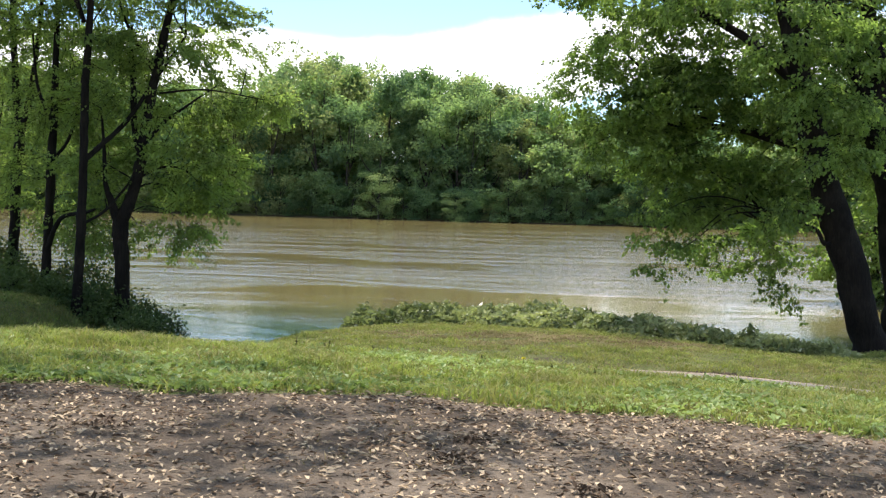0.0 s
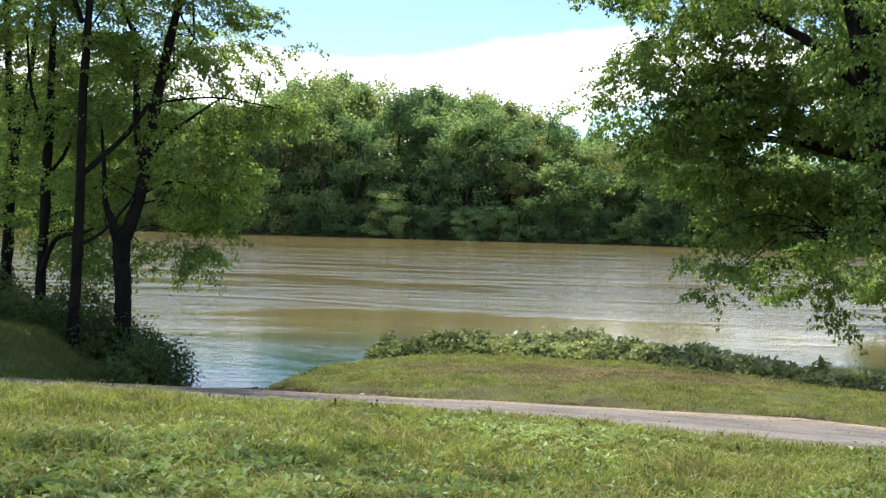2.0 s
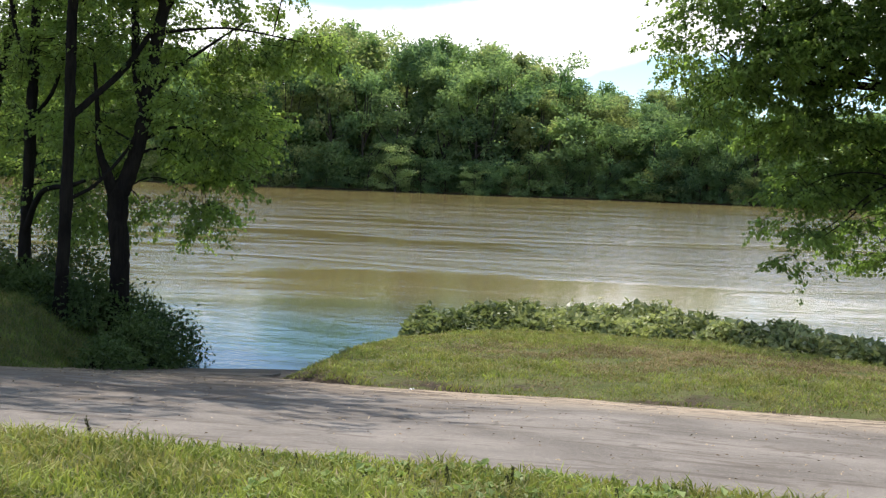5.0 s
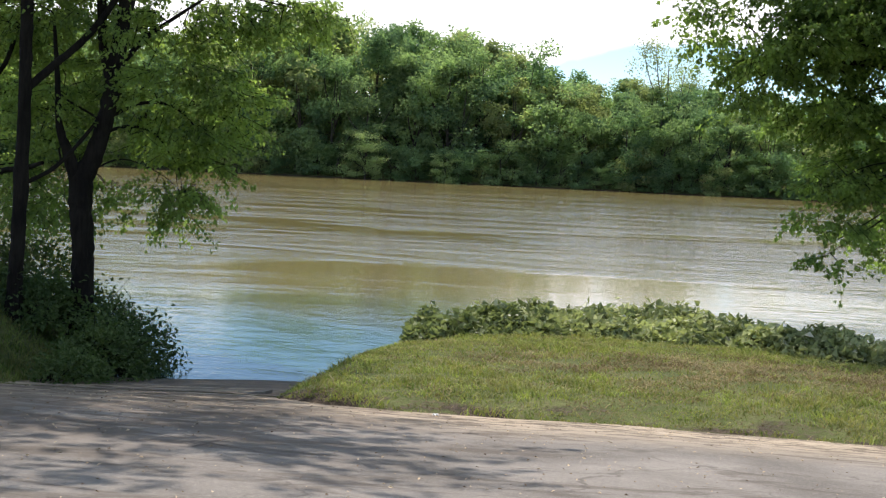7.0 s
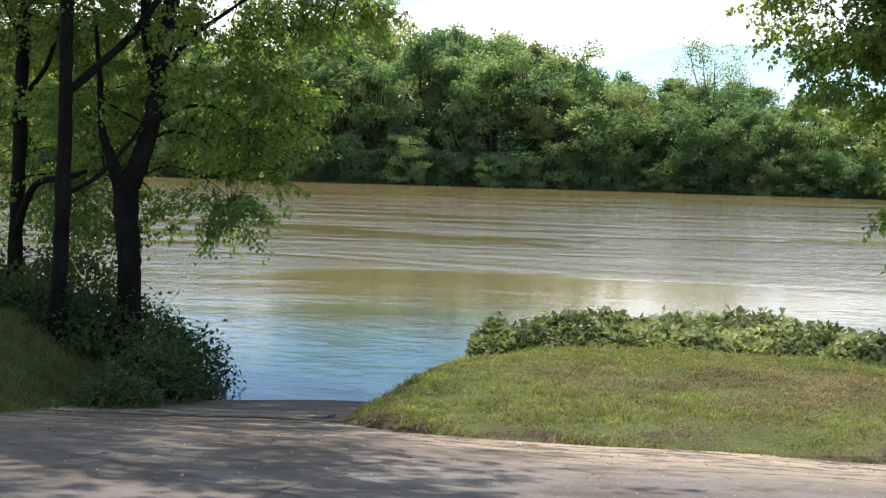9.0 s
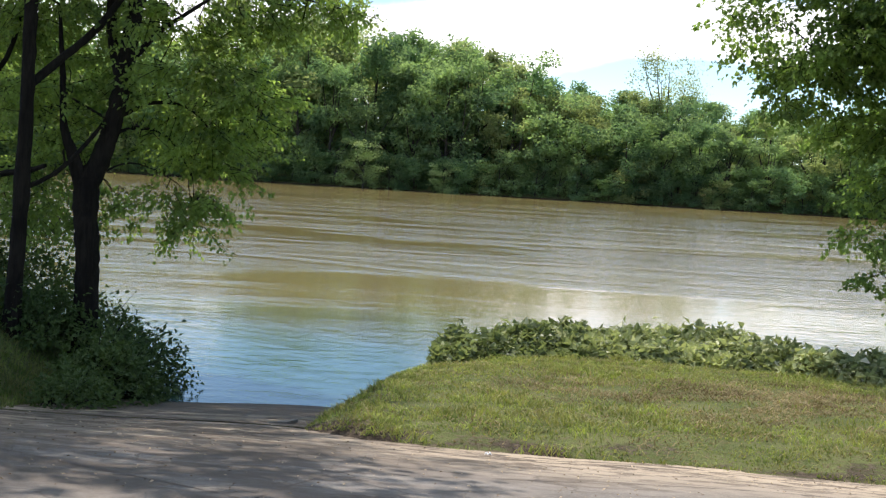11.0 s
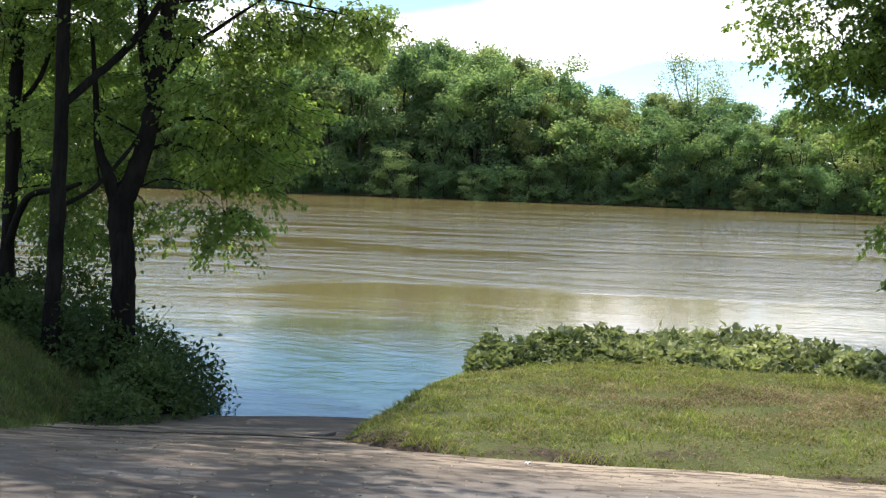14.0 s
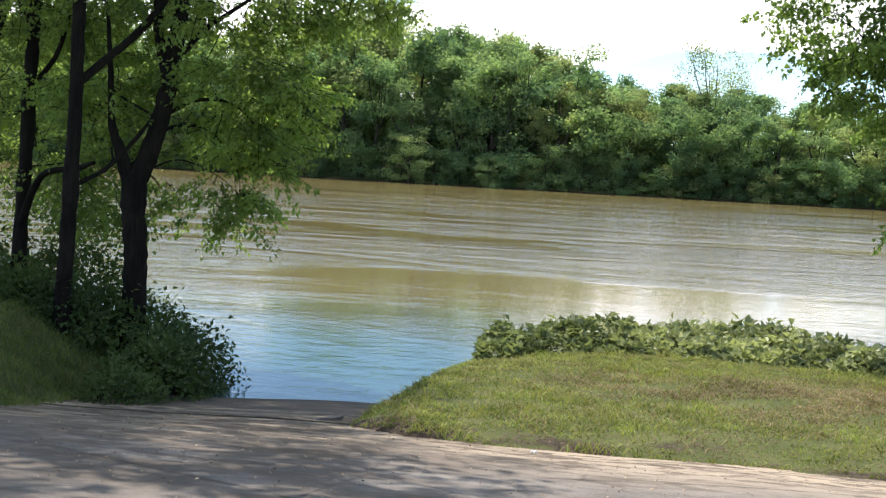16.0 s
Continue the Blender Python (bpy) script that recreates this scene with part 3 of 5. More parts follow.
def near_tree(name, base, stems, blobs, label, seed, leaf=0.078, per_twig=36, twig=0.75, droop=0.3, dense=1.35, mat=None, bark=None, group=""):
    """stems: (part name, points, radii); coordinates are the world's, and the thing stands at base."""
    g = rng(seed)
    ob = thing(name, base, label, "tree", group)
    base = np.array(base)
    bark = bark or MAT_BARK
    skel = []
    for i, (nm, pts, radii) in enumerate(stems):
        pts = np.array(pts, float)
        c, r = curve_pts(pts, radii, 6)
        skel.append(c[len(c) // 4:] if i else c[len(c) // 3:])
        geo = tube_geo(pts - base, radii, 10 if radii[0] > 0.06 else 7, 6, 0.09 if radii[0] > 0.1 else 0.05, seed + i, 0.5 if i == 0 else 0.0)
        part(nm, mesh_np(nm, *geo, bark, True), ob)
    # side branches that carry the crown
    main = np.concatenate(skel)
    for j, (bx, by, bz, rx, ry, rz, cnt) in enumerate(blobs):
        for q in range(2 if cnt < 100 else 4):
            end = np.array([bx, by, bz]) + g.uniform(-0.8, 0.8, 3) * np.array([rx, ry, rz])
            cand = main[(main[:, 2] < end[2] + 0.3) & (main[:, 2] > end[2] - 3.5)]
            if not len(cand):
                cand = main
            st = cand[np.argmin(((cand - end) ** 2).sum(1))]
            ln = float(np.linalg.norm(end - st))
            if ln < 0.5:
                continue
            m1 = st + (end - st) * 0.35 + np.array([0, 0, 0.13 * ln]) + g.normal(0, 0.05 * ln, 3)
            m2 = st + (end - st) * 0.7 + np.array([0, 0, 0.11 * ln]) + g.normal(0, 0.05 * ln, 3)
            r0 = float(np.clip(0.007 * ln + 0.005, 0.010, 0.03))
            part("branch", mesh_np("branch", *tube_geo(np.array([st, m1, m2, end]) - base, [r0, r0 * 0.75, r0 * 0.45, 0.004], 6, 5, 0.04, seed + 50 + j * 7 + q), bark, True), ob)
            skel.append(curve_pts([st, m1, m2, end], [1, 1, 1, 1], 6)[0][3:])
    skel = np.concatenate(skel)
    blobs = [(*b[:6], int(b[6] * dense)) for b in blobs]
    A, B, P, D, N, L = sprays(g, blobs, leaf, per_twig, twig, droop)
    # feeders from the stems to the sprays, through knots
    near = skel[np.argmin(((A[:, None] - skel[None]) ** 2).sum(-1), 1)]
    pick = g.random(len(A)) < 0.10
    mid = near[pick] * 0.45 + A[pick] * 0.55 + g.standard_normal((pick.sum(), 3)) * 0.12
    geo = [twig_geo(A - base, B - base, 0.007, 0.003), twig_geo(near[pick] - base, mid - base, 0.010, 0.008), twig_geo(mid - base, A[pick] - base, 0.008, 0.005)]
    part("twig_mass", mesh_np("twig_mass", *join_geo(geo), bark), ob, kind="stuff")
    part("crown", mesh_np("crown", *leaf_geo(P - base, D, N, L, L * g.uniform(0.75, 1.0, len(L))), mat or MAT_MAPLE), ob)
    return ob


def gz(x, y):
    return float(ground_z(x, y))


# silver maple by the landing, forked low, with boughs hanging over the water
near_tree(
    "maple_tree", (-8.68, 35.1, gz(-8.68, 35.1)),
    [
        ("trunk", [(-8.68, 35.1, gz(-8.68, 35.1) - 0.15), (-8.66, 35.1, 1.3), (-8.69, 35.1, 2.27), (-8.74, 35.15, 2.87), (-8.54, 35.2, 3.4), (-8.34, 35.2, 4.1), (-8.23, 35.2, 4.8), (-8.12, 35.2, 5.6), (-7.8, 35.3, 7.4), (-7.5, 35.4, 9.2), (-7.3, 35.5, 13.5)],
         [0.20, 0.175, 0.18, 0.20, 0.145, 0.13, 0.125, 0.115, 0.10, 0.07, 0.02]),
        ("limb", [(-8.72, 35.1, 2.6), (-8.90, 35.05, 3.3), (-9.06, 35.0, 3.8), (-9.12, 35.0, 4.7), (-9.2, 35.0, 5.6)], [0.12, 0.10, 0.055, 0.045, 0.02]),
        ("limb", [(-8.30, 35.2, 4.5), (-8.45, 35.2, 5.2), (-8.50, 35.2, 6.2), (-8.6, 35.3, 7.6)], [0.085, 0.08, 0.07, 0.03]),
        ("limb", [(-8.25, 35.2, 4.7), (-7.9, 35.6, 5.3), (-7.4, 36.0, 5.8), (-6.7, 36.4, 6.4)], [0.05, 0.045, 0.03, 0.01]),
        ("limb", [(-8.38, 35.2, 3.95), (-7.95, 35.7, 4.25), (-7.5, 36.2, 4.2), (-7.0, 36.6, 3.6)], [0.035, 0.03, 0.02, 0.008]),
        ("limb", [(-8.45, 35.2, 3.7), (-8.15, 35.6, 3.85), (-7.8, 36.0, 3.75), (-7.5, 36.4, 3.2)], [0.03, 0.025, 0.018, 0.007]),
        ("limb", [(-7.95, 35.3, 6.0), (-6.9, 35.7, 6.15), (-5.7, 36.1, 6.0), (-4.6, 36.3, 5.8)], [0.030, 0.022, 0.013, 0.005]),
        ("limb", [(-8.0, 35.3, 6.5), (-8.6, 35.5, 7.3), (-9.2, 35.8, 8.4)], [0.06, 0.05, 0.02]),
    ],
    [(-7.55, 36.3, 4.6, 1.0, 1.3, 0.75, 120), (-6.75, 36.4, 4.35, 0.4, 0.9, 0.55, 40), (-7.15, 36.5, 3.75, 0.4, 0.7, 0.35, 34), (-7.5, 36.5, 3.05, 0.22, 0.4, 0.35, 26), (-7.5, 36.5, 2.5, 0.12, 0.25, 0.2, 10), (-8.1, 36.3, 3.7, 0.35, 0.8, 0.25, 20), (-6.8, 36.5, 3.4, 0.14, 0.3, 0.12, 7),
     (-7.5, 36.1, 5.8, 1.2, 1.5, 0.6, 95), (-7.4, 36.2, 7.4, 2.1, 2.0, 1.0, 170), (-7.9, 35.6, 9.6, 2.2, 2.2, 1.4, 170), (-8.0, 35.6, 12.2, 2.2, 2.4, 1.6, 170), (-6.3, 36.2, 5.85, 0.5, 0.5, 0.2, 26), (-5.6, 36.2, 6.0, 0.5, 0.4, 0.14, 20), (-4.95, 36.3, 5.9, 0.25, 0.3, 0.1, 9),
     (-9.6, 36.0, 4.4, 0.7, 0.9, 0.9, 60), (-9.9, 36.0, 5.8, 0.9, 1.1, 0.7, 60), (-9.75, 36.4, 2.75, 0.25, 0.4, 0.5, 24), (-8.72, 36.5, 2.75, 0.12, 0.3, 0.45, 10)],
    "slender dark-barked maple forked low with boughs hanging over water", 11, twig=0.55, droop=0.55, dense=1.35)

near_tree(
    "straight_tree", (-9.36, 34.08, gz(-9.36, 34.08)),
    [("trunk", [(-9.36, 34.08, gz(-9.36, 34.08) - 0.15), (-9.33, 34.08, 1.5), (-9.27, 34.08, 3.0), (-9.24, 34.08, 4.6), (-9.23, 34.08, 5.8), (-9.1, 34.08, 9.0), (-9.0, 34.08, 15)], [0.125, 0.115, 0.105, 0.10, 0.09, 0.07, 0.02]),
     ("limb", [(-9.28, 34.08, 7.5), (-9.7, 34.32, 8.4), (-10.2, 34.56, 9.6)], [0.06, 0.05, 0.02]),
     ("limb", [(-9.25, 34.08, 4.3), (-8.9, 34.4, 4.75), (-8.5, 34.8, 5.3), (-7.9, 35.2, 6.4), (-7.3, 35.4, 7.4)], [0.065, 0.06, 0.055, 0.04, 0.02]),
     ("limb", [(-9.27, 34.08, 2.85), (-8.95, 34.6, 3.15), (-8.6, 35.0, 3.7), (-8.35, 35.2, 4.2)], [0.035, 0.035, 0.03, 0.015])],
    # the last four lobes are out of view, added to shade the bank
    [(-9.4, 35.5, 9.0, 2.4, 2.6, 2.0, 190), (-9.6, 38.5, 7.4, 2.2, 1.9, 1.6, 50), (-9.3, 35.6, 6.4, 1.5, 1.8, 1.2, 60), (-9.9, 36.2, 3.6, 0.8, 1.2, 0.9, 45), (-8.9, 33.4, 13.0, 3.0, 3.6, 2.2, 420), (-11.5, 34.5, 12.0, 3.0, 3.4, 1.2, 300), (-12.5, 33.0, 10.2, 2.6, 3.0, 0.8, 240), (-10.4, 31.6, 10.6, 2.2, 2.4, 0.8, 190)],
    "thin straight dark-trunked tree among shrubs on the bank", 12)

near_tree(
    "straight_tree", (-10.93, 36.0, gz(-10.93, 36.0)),
    [("trunk", [(-10.93, 36.0, gz(-10.93, 36.0) - 0.15), (-10.93, 36.0, 1.9), (-10.87, 36.0, 3.3), (-10.82, 36.0, 4.9), (-10.78, 36.0, 6.0), (-10.6, 36.0, 15)], [0.125, 0.115, 0.105, 0.10, 0.09, 0.03]),
     ("limb", [(-10.93, 36.0, 2.1), (-10.55, 35.6, 2.7), (-10.2, 35.3, 3.0), (-9.6, 35.0, 3.1), (-9.2, 34.7, 3.2)], [0.07, 0.06, 0.05, 0.045, 0.03]),
     ("limb", [(-10.85, 36.0, 4.3), (-10.45, 36.2, 5.0), (-10.2, 36.3, 6.4), (-10.1, 36.3, 7.6)], [0.045, 0.04, 0.035, 0.02]),
     ("limb", [(-10.8, 36.0, 5.2), (-11.3, 36.2, 6.2), (-11.5, 36.3, 7.6)], [0.05, 0.04, 0.02])],
    # the last two lobes hang above view and are added for shade
    [(-10.8, 37.0, 8.4, 2.5, 2.6, 2.1, 200), (-11.6, 39.6, 6.6, 2.4, 1.9, 1.7, 70), (-11.4, 38.0, 4.2, 1.4, 1.8, 1.5, 110), (-10.4, 37.2, 6.0, 1.5, 1.6, 1.0, 60), (-10.5, 37.6, 2.8, 0.7, 0.9, 0.7, 40), (-11.2, 33.9, 13.0, 3.2, 3.8, 2.2, 520), (-12.4, 37.2, 11.6, 3.0, 3.0, 1.3, 300)],
    "thin dark-trunked tree with a crooked low limb", 13)

near_tree(
    "forked_tree", (-13.2, 39.0, gz(-13.2, 39.0)),
    [("trunk", [(-13.2, 39.0, gz(-13.2, 39.0) - 0.15), (-13.18, 39.0, 2.1), (-13.12, 39.0, 4.25), (-13.05, 39.0, 5.1), (-13.17, 39.0, 6.4), (-13.3, 39.0, 9.0), (-13.4, 39.0, 15.5)], [0.16, 0.145, 0.135, 0.13, 0.10, 0.08, 0.03]),
     ("limb", [(-13.08, 39.0, 4.9), (-12.85, 39.0, 5.8), (-12.70, 39.0, 6.6), (-12.5, 39.0, 8.4), (-12.3, 39.0, 11)], [0.10, 0.09, 0.08, 0.06, 0.02])],
    # the last lobe is an unseen one, added for shade on the lawn
    [(-13.2, 40.1, 8.8, 2.9, 2.9, 2.3, 220), (-13.6, 41.0, 4.8, 1.8, 1.9, 1.6, 90), (-13.8, 42.0, 7.0, 2.6, 1.9, 1.8, 80), (-12.4, 40.3, 6.2, 1.5, 1.7, 1.1, 80), (-13.6, 37.2, 13.4, 3.4, 4.0, 2.4, 330)],
    "dark-trunked tree forked at mid height on the shrubby bank", 14)

near_tree(
    "leaning_tree", (-14.9, 41.04, gz(-14.9, 41.04)),
    [("trunk", [(-14.9, 41.04, gz(-14.9, 41.04) - 0.15), (-14.94, 41.04, 2.0), (-15.1, 41.04, 4.3), (-15.5, 41.04, 6.4), (-16.2, 41.04, 11)], [0.13, 0.12, 0.11, 0.09, 0.03]),
     ("limb", [(-15.05, 41.04, 3.8), (-14.7, 41.04, 4.9), (-14.5, 41.04, 6.4)], [0.04, 0.035, 0.015])],
    [(-15.9, 42.0, 8.4, 3.0, 2.9, 2.4, 220), (-15.2, 43.2, 4.2, 2.0, 2.1, 1.7, 130), (-16.8, 43.0, 5.6, 1.6, 1.8, 1.4, 90)],
    "thin tree leaning outward over the riverbank shrubs", 15)

# unseen maples, added so that their crowns shade the lawn, landing and bare soil
for k, (tx, ty, hgt, rad, lx, ly) in enumerate(((-14.5, 27.0, 13.0, 3.0, 7.4, 2.9), (-16.5, 31.8, 13.0, 3.2, 4.2, 0.5), (9.0, 13.2, 14.0, 2.2, -6.6, 4.8), (-9.5, 15.6, 13.0, 2.2, 6.0, 4.3))):
    z0 = gz(tx, ty)
    wide = (90, 90, 20, -45)[k]
    near_tree(
        "shade_tree", (tx, ty, z0),
        [("trunk", [(tx, ty, z0 - 0.15), (tx + 0.1, ty, z0 + 2.5), (tx + 0.3, ty + 0.2, z0 + 5.5), (tx + 0.6, ty + 0.3, z0 + hgt)], [0.26, 0.22, 0.18, 0.04]),
         ("limb", [(tx + 0.2, ty + 0.1, z0 + 5.6), (tx + lx * 0.5, ty + ly * 0.5, z0 + hgt - 4.4), (tx + lx, ty + ly, z0 + hgt - 2.8)], [0.10, 0.08, 0.02])],
        [(tx + 0.8, ty + 0.4, z0 + hgt - 1.8, rad, rad, 1.8, 150), (tx + lx, ty + ly, z0 + hgt - 2.0, 2.6, 2.6, 1.1, 90 + wide), (tx + lx * 0.5, ty + ly * 0.5, z0 + hgt - 1.6, 2.4, 2.4, 1.2, 60 + wide)],
        "tall unseen maple, added for its shade beside the landing", 70 + k, leaf=0.16, per_twig=14, twig=0.9, dense=1.9)

# the two big maples at the lower right of the landing
near_tree(
    "big_maple_tree", (9.38, 36.7, gz(9.38, 36.7)),
    [("trunk", [(9.48, 36.7, gz(9.38, 36.7) - 0.3), (9.15, 36.7, 0.9), (8.56, 36.7, 2.9), (8.10, 36.8, 4.24), (7.74, 36.9, 5.7), (7.33, 37.0, 7.4), (7.03, 37.1, 8.8), (6.6, 37.4, 11), (6.2, 37.8, 14)], [0.44, 0.40, 0.40, 0.37, 0.33, 0.25, 0.19, 0.11, 0.04]),
     ("limb", [(8.0, 37.0, 4.7), (7.95, 38.6, 5.2), (7.5, 40.2, 5.55), (6.6, 40.9, 5.85), (5.2, 40.8, 5.92), (4.2, 40.4, 6.0), (3.1, 40.2, 6.2)], [0.16, 0.13, 0.11, 0.10, 0.08, 0.05, 0.015]),
     ("limb", [(5.7, 40.9, 5.9), (4.8, 41.0, 6.65), (3.9, 41.0, 7.55), (3.0, 41.0, 8.4)], [0.06, 0.05, 0.04, 0.015]),
     ("limb", [(8.5, 36.6, 3.0), (8.1, 36.5, 2.85), (7.85, 36.5, 3.2), (7.3, 36.8, 3.4)], [0.07, 0.06, 0.045, 0.02]),
     ("limb", [(8.35, 36.8, 3.5), (7.9, 38.5, 3.6), (7.6, 40.5, 3.5), (7.7, 42.0, 2.9)], [0.06, 0.05, 0.035, 0.012]),
     ("limb", [(7.5, 37.0, 6.6), (6.2, 38.0, 8.0), (4.5, 39.0, 9.0), (2.5, 40.0, 9.6)], [0.13, 0.11, 0.08, 0.02]),
     ("limb", [(7.4, 37.0, 7.0), (7.8, 37.4, 8.6), (8.2, 37.8, 10.8)], [0.10, 0.08, 0.03])],
    [(1.9, 40.6, 6.55, 0.55, 0.7, 0.25, 22), (2.7, 40.6, 7.3, 0.8, 1.0, 0.6, 60), (3.9, 40.8, 8.2, 1.5, 1.5, 0.9, 170), (3.4, 40.6, 5.9, 0.9, 1.1, 0.5, 100), (2.7, 40.6, 5.3, 0.4, 0.6, 0.25, 24), (4.9, 40.9, 5.0, 1.0, 1.2, 0.5, 150), (6.6, 41.0, 4.8, 1.2, 1.3, 0.7, 180), (8.2, 40.6, 4.6, 0.9, 1.2, 0.8, 110),
     (4.85, 40.4, 3.6, 0.6, 0.7, 0.35, 44), (4.6, 39.9, 2.75, 0.22, 0.4, 0.35, 20), (4.4, 39.6, 2.15, 0.12, 0.25, 0.25, 8), (5.7, 41.0, 3.8, 0.7, 0.8, 0.5, 70), (6.0, 41.4, 2.8, 0.3, 0.6, 0.45, 26),
     (7.6, 42.3, 3.1, 0.8, 0.8, 0.45, 66), (7.9, 42.6, 2.1, 0.5, 0.6, 0.4, 36), (7.1, 42.3, 2.0, 0.4, 0.4, 0.18, 18), (8.4, 42.9, 1.3, 0.25, 0.3, 0.3, 12),
     (8.2, 35.7, 5.0, 0.7, 0.4, 0.45, 50), (7.7, 35.8, 6.4, 0.8, 0.5, 0.7, 70), (7.2, 36.0, 8.0, 1.1, 0.6, 0.9, 90), (7.4, 36.5, 3.9, 0.45, 0.6, 0.3, 34), (6.5, 38.5, 9.8, 3.2, 3.0, 1.9, 520), (7.6, 38.6, 6.9, 1.5, 1.4, 1.0, 230), (5.6, 40.0, 7.2, 1.6, 1.6, 0.9, 230), (3.4, 40.0, 9.7, 1.9, 2.0, 1.1, 220), (9.0, 38.0, 5.9, 0.9, 1.1, 0.8, 110), (9.6, 38.6, 8.0, 1.3, 1.2, 1.1, 110), (6.2, 41.2, 6.1, 1.1, 1.0, 0.6, 120), (8.4, 41.5, 6.4, 1.2, 1.2, 0.9, 170), (7.4, 40.6, 8.4, 1.6, 1.5, 1.0, 130), (4.6, 41.4, 6.2, 0.9, 0.8, 0.4, 60), (4.7, 39.6, 6.8, 1.0, 1.0, 0.5, 110), (3.6, 39.6, 6.5, 0.7, 0.8, 0.4, 50)],
    "large dark-trunked maple leaning over the river with drooping boughs", 21, mat=MAT_MAPLE_DEEP, leaf=0.105, per_twig=26, twig=0.6, droop=0.5, dense=1.1)

near_tree(
    "big_maple_tree", (10.95, 39.5, gz(10.95, 39.5)),
    [("trunk", [(11.0, 39.5, gz(10.95, 39.5) - 0.3), (10.84, 39.5, 1.55), (10.56, 39.5, 3.9), (10.32, 39.5, 5.0), (10.05, 39.5, 6.1), (9.96, 39.5, 7.6), (9.70, 39.5, 8.9), (9.4, 39.5, 13)], [0.52, 0.46, 0.45, 0.46, 0.42, 0.24, 0.20, 0.05]),
     ("limb", [(10.0, 39.5, 5.9), (9.75, 39.5, 6.6), (9.4, 39.5, 7.35), (8.76, 39.5, 8.9), (8.0, 39.6, 11.5)], [0.22, 0.20, 0.19, 0.17, 0.05]),
     ("limb", [(10.1, 39.5, 6.4), (10.5, 39.5, 7.6), (10.75, 39.5, 9.2), (11.2, 39.6, 12)], [0.21, 0.18, 0.14, 0.04])],
    [(10.6, 40.6, 11.0, 3.6, 3.2, 2.2, 280), (12.6, 42.6, 4.8, 2.0, 2.2, 2.2, 150), (9.4, 44.0, 8.2, 2.3, 1.8, 1.7, 110), (12.8, 45.0, 8.0, 2.5, 1.9, 2.5, 130), (10.8, 43.0, 7.8, 2.4, 2.0, 1.8, 240), (13.6, 41.4, 2.8, 1.8, 2.0, 1.5, 80), (11.4, 42.6, 5.2, 1.4, 1.6, 1.2, 130), (9.2, 41.5, 9.6, 2.0, 1.8, 1.2, 200)],
    "large dark maple trunk forking high beside another", 22, mat=MAT_MAPLE_DEEP, dense=1.8)

for k, (tx, ty, hgt) in enumerate(((14.9, 55.9, 8.5), (17.0, 55.8, 11.0), (19.4, 57.0, 12.5), (22.0, 56.2, 12.0), (24.6, 57.6, 13.0), (28.5, 56.4, 12.5))):
    z0 = gz(tx, ty)
    near_tree(
        "young_tree", (tx, ty, z0),
        [("trunk", [(tx, ty, z0 - 0.15), (tx - 0.1, ty, hgt * 0.3), (tx + 0.1, ty, hgt * 0.6), (tx + 0.2, ty, hgt)], [0.15, 0.13, 0.10, 0.03])],
        [(tx, ty, hgt * 0.72, 2.5, 2.0, hgt * 0.26, 120), (tx - 0.4, ty - 0.6, hgt * 0.36, 2.6, 2.0, hgt * 0.2, 110), (tx - 0.3, ty - 1.2, 1.7, 2.2, 1.3, 1.4, 80)],
        "young light green tree crowding the low bank across the cove", 60 + k, leaf=0.2, per_twig=20, twig=1.0)


# ---- shrubs and hedge ----
def shrub_geo(g, cx, cy, cz, rx, ry, rz, n, leaf):
    d = unit(g.standard_normal((n, 3)))
    d[:, 2] = np.abs(d[:, 2])
    r = g.uniform(0.45, 1.0, (n, 1)) ** 0.5
    lump = 1 + 0.16 * np.sin(d[:, :1] * 5 + g.uniform(0, 6)) * np.sin(d[:, 1:2] * 6 + g.uniform(0, 6)) + 0.10 * g.standard_normal((n, 1))
    P = np.array([cx, cy, cz]) + d * r * lump * np.array([rx, ry, rz])
    D = d + 0.8 * g.standard_normal((n, 3))
    D[:, 2] -= 0.3
    N = d + np.array([0, 0, 0.7]) + 0.5 * g.standard_normal((n, 3))
    L = leaf * g.uniform(0.6, 1.3, n)
    return P, D, N, L


def shrub(x, y, rx, ry, top, n, seed, leaf=0.085, label="dense dark green leafy shrub on the bank", mat=None, sink=0.1, tilt=(0, 0)):
    """A mound of small leaves on many stems whose crest stands at the height top."""
    g = rng(seed)
    z = gz(x, y)
    ob = thing("shrub", (x, y, z), label, "shrub", "shrubs on the bank")
    P, D, N, L = shrub_geo(g, tilt[0], tilt[1], -sink, rx, ry, top - z + sink, n, leaf)
    k = max(8, n // 60)
    tips = P[g.integers(0, n, k)]
    roots = np.stack([g.normal(0, rx * 0.2, k), g.normal(0, ry * 0.2, k), np.full(k, -0.1)], 1)
    part("stem_mass", mesh_np("stem_mass", *twig_geo(roots, tips, 0.014, 0.004), MAT_BARK), ob, kind="stuff")
    part("foliage", mesh_np("foliage", *leaf_geo(P, D, N, L, L * 0.6), mat or MAT_SHRUB), ob)
    return ob


shrub(-8.35, 34.7, 0.95, 1.1, 0.98, 3600, 31, 0.085, "dark shrub leaning out over the water beside the landing", tilt=(0.42, 0))
shrub(-8.1, 33.4, 0.8, 0.9, 0.9, 3200, 32, tilt=(0.42, 0))
shrub(-7.95, 32.0, 0.5, 0.7, 0.72, 1500, 44, 0.075, tilt=(0.3, 0))
shrub(-8.8, 35.7, 0.9, 1.0, 1.22, 2600, 33)
shrub(-9.35, 34.6, 0.95, 1.0, 1.40, 2800, 34)
shrub(-10.3, 35.0, 1.1, 1.0, 1.5, 2600, 46)
shrub(-11.4, 35.2, 1.2, 1.3, 1.75, 2600, 35, 0.10)
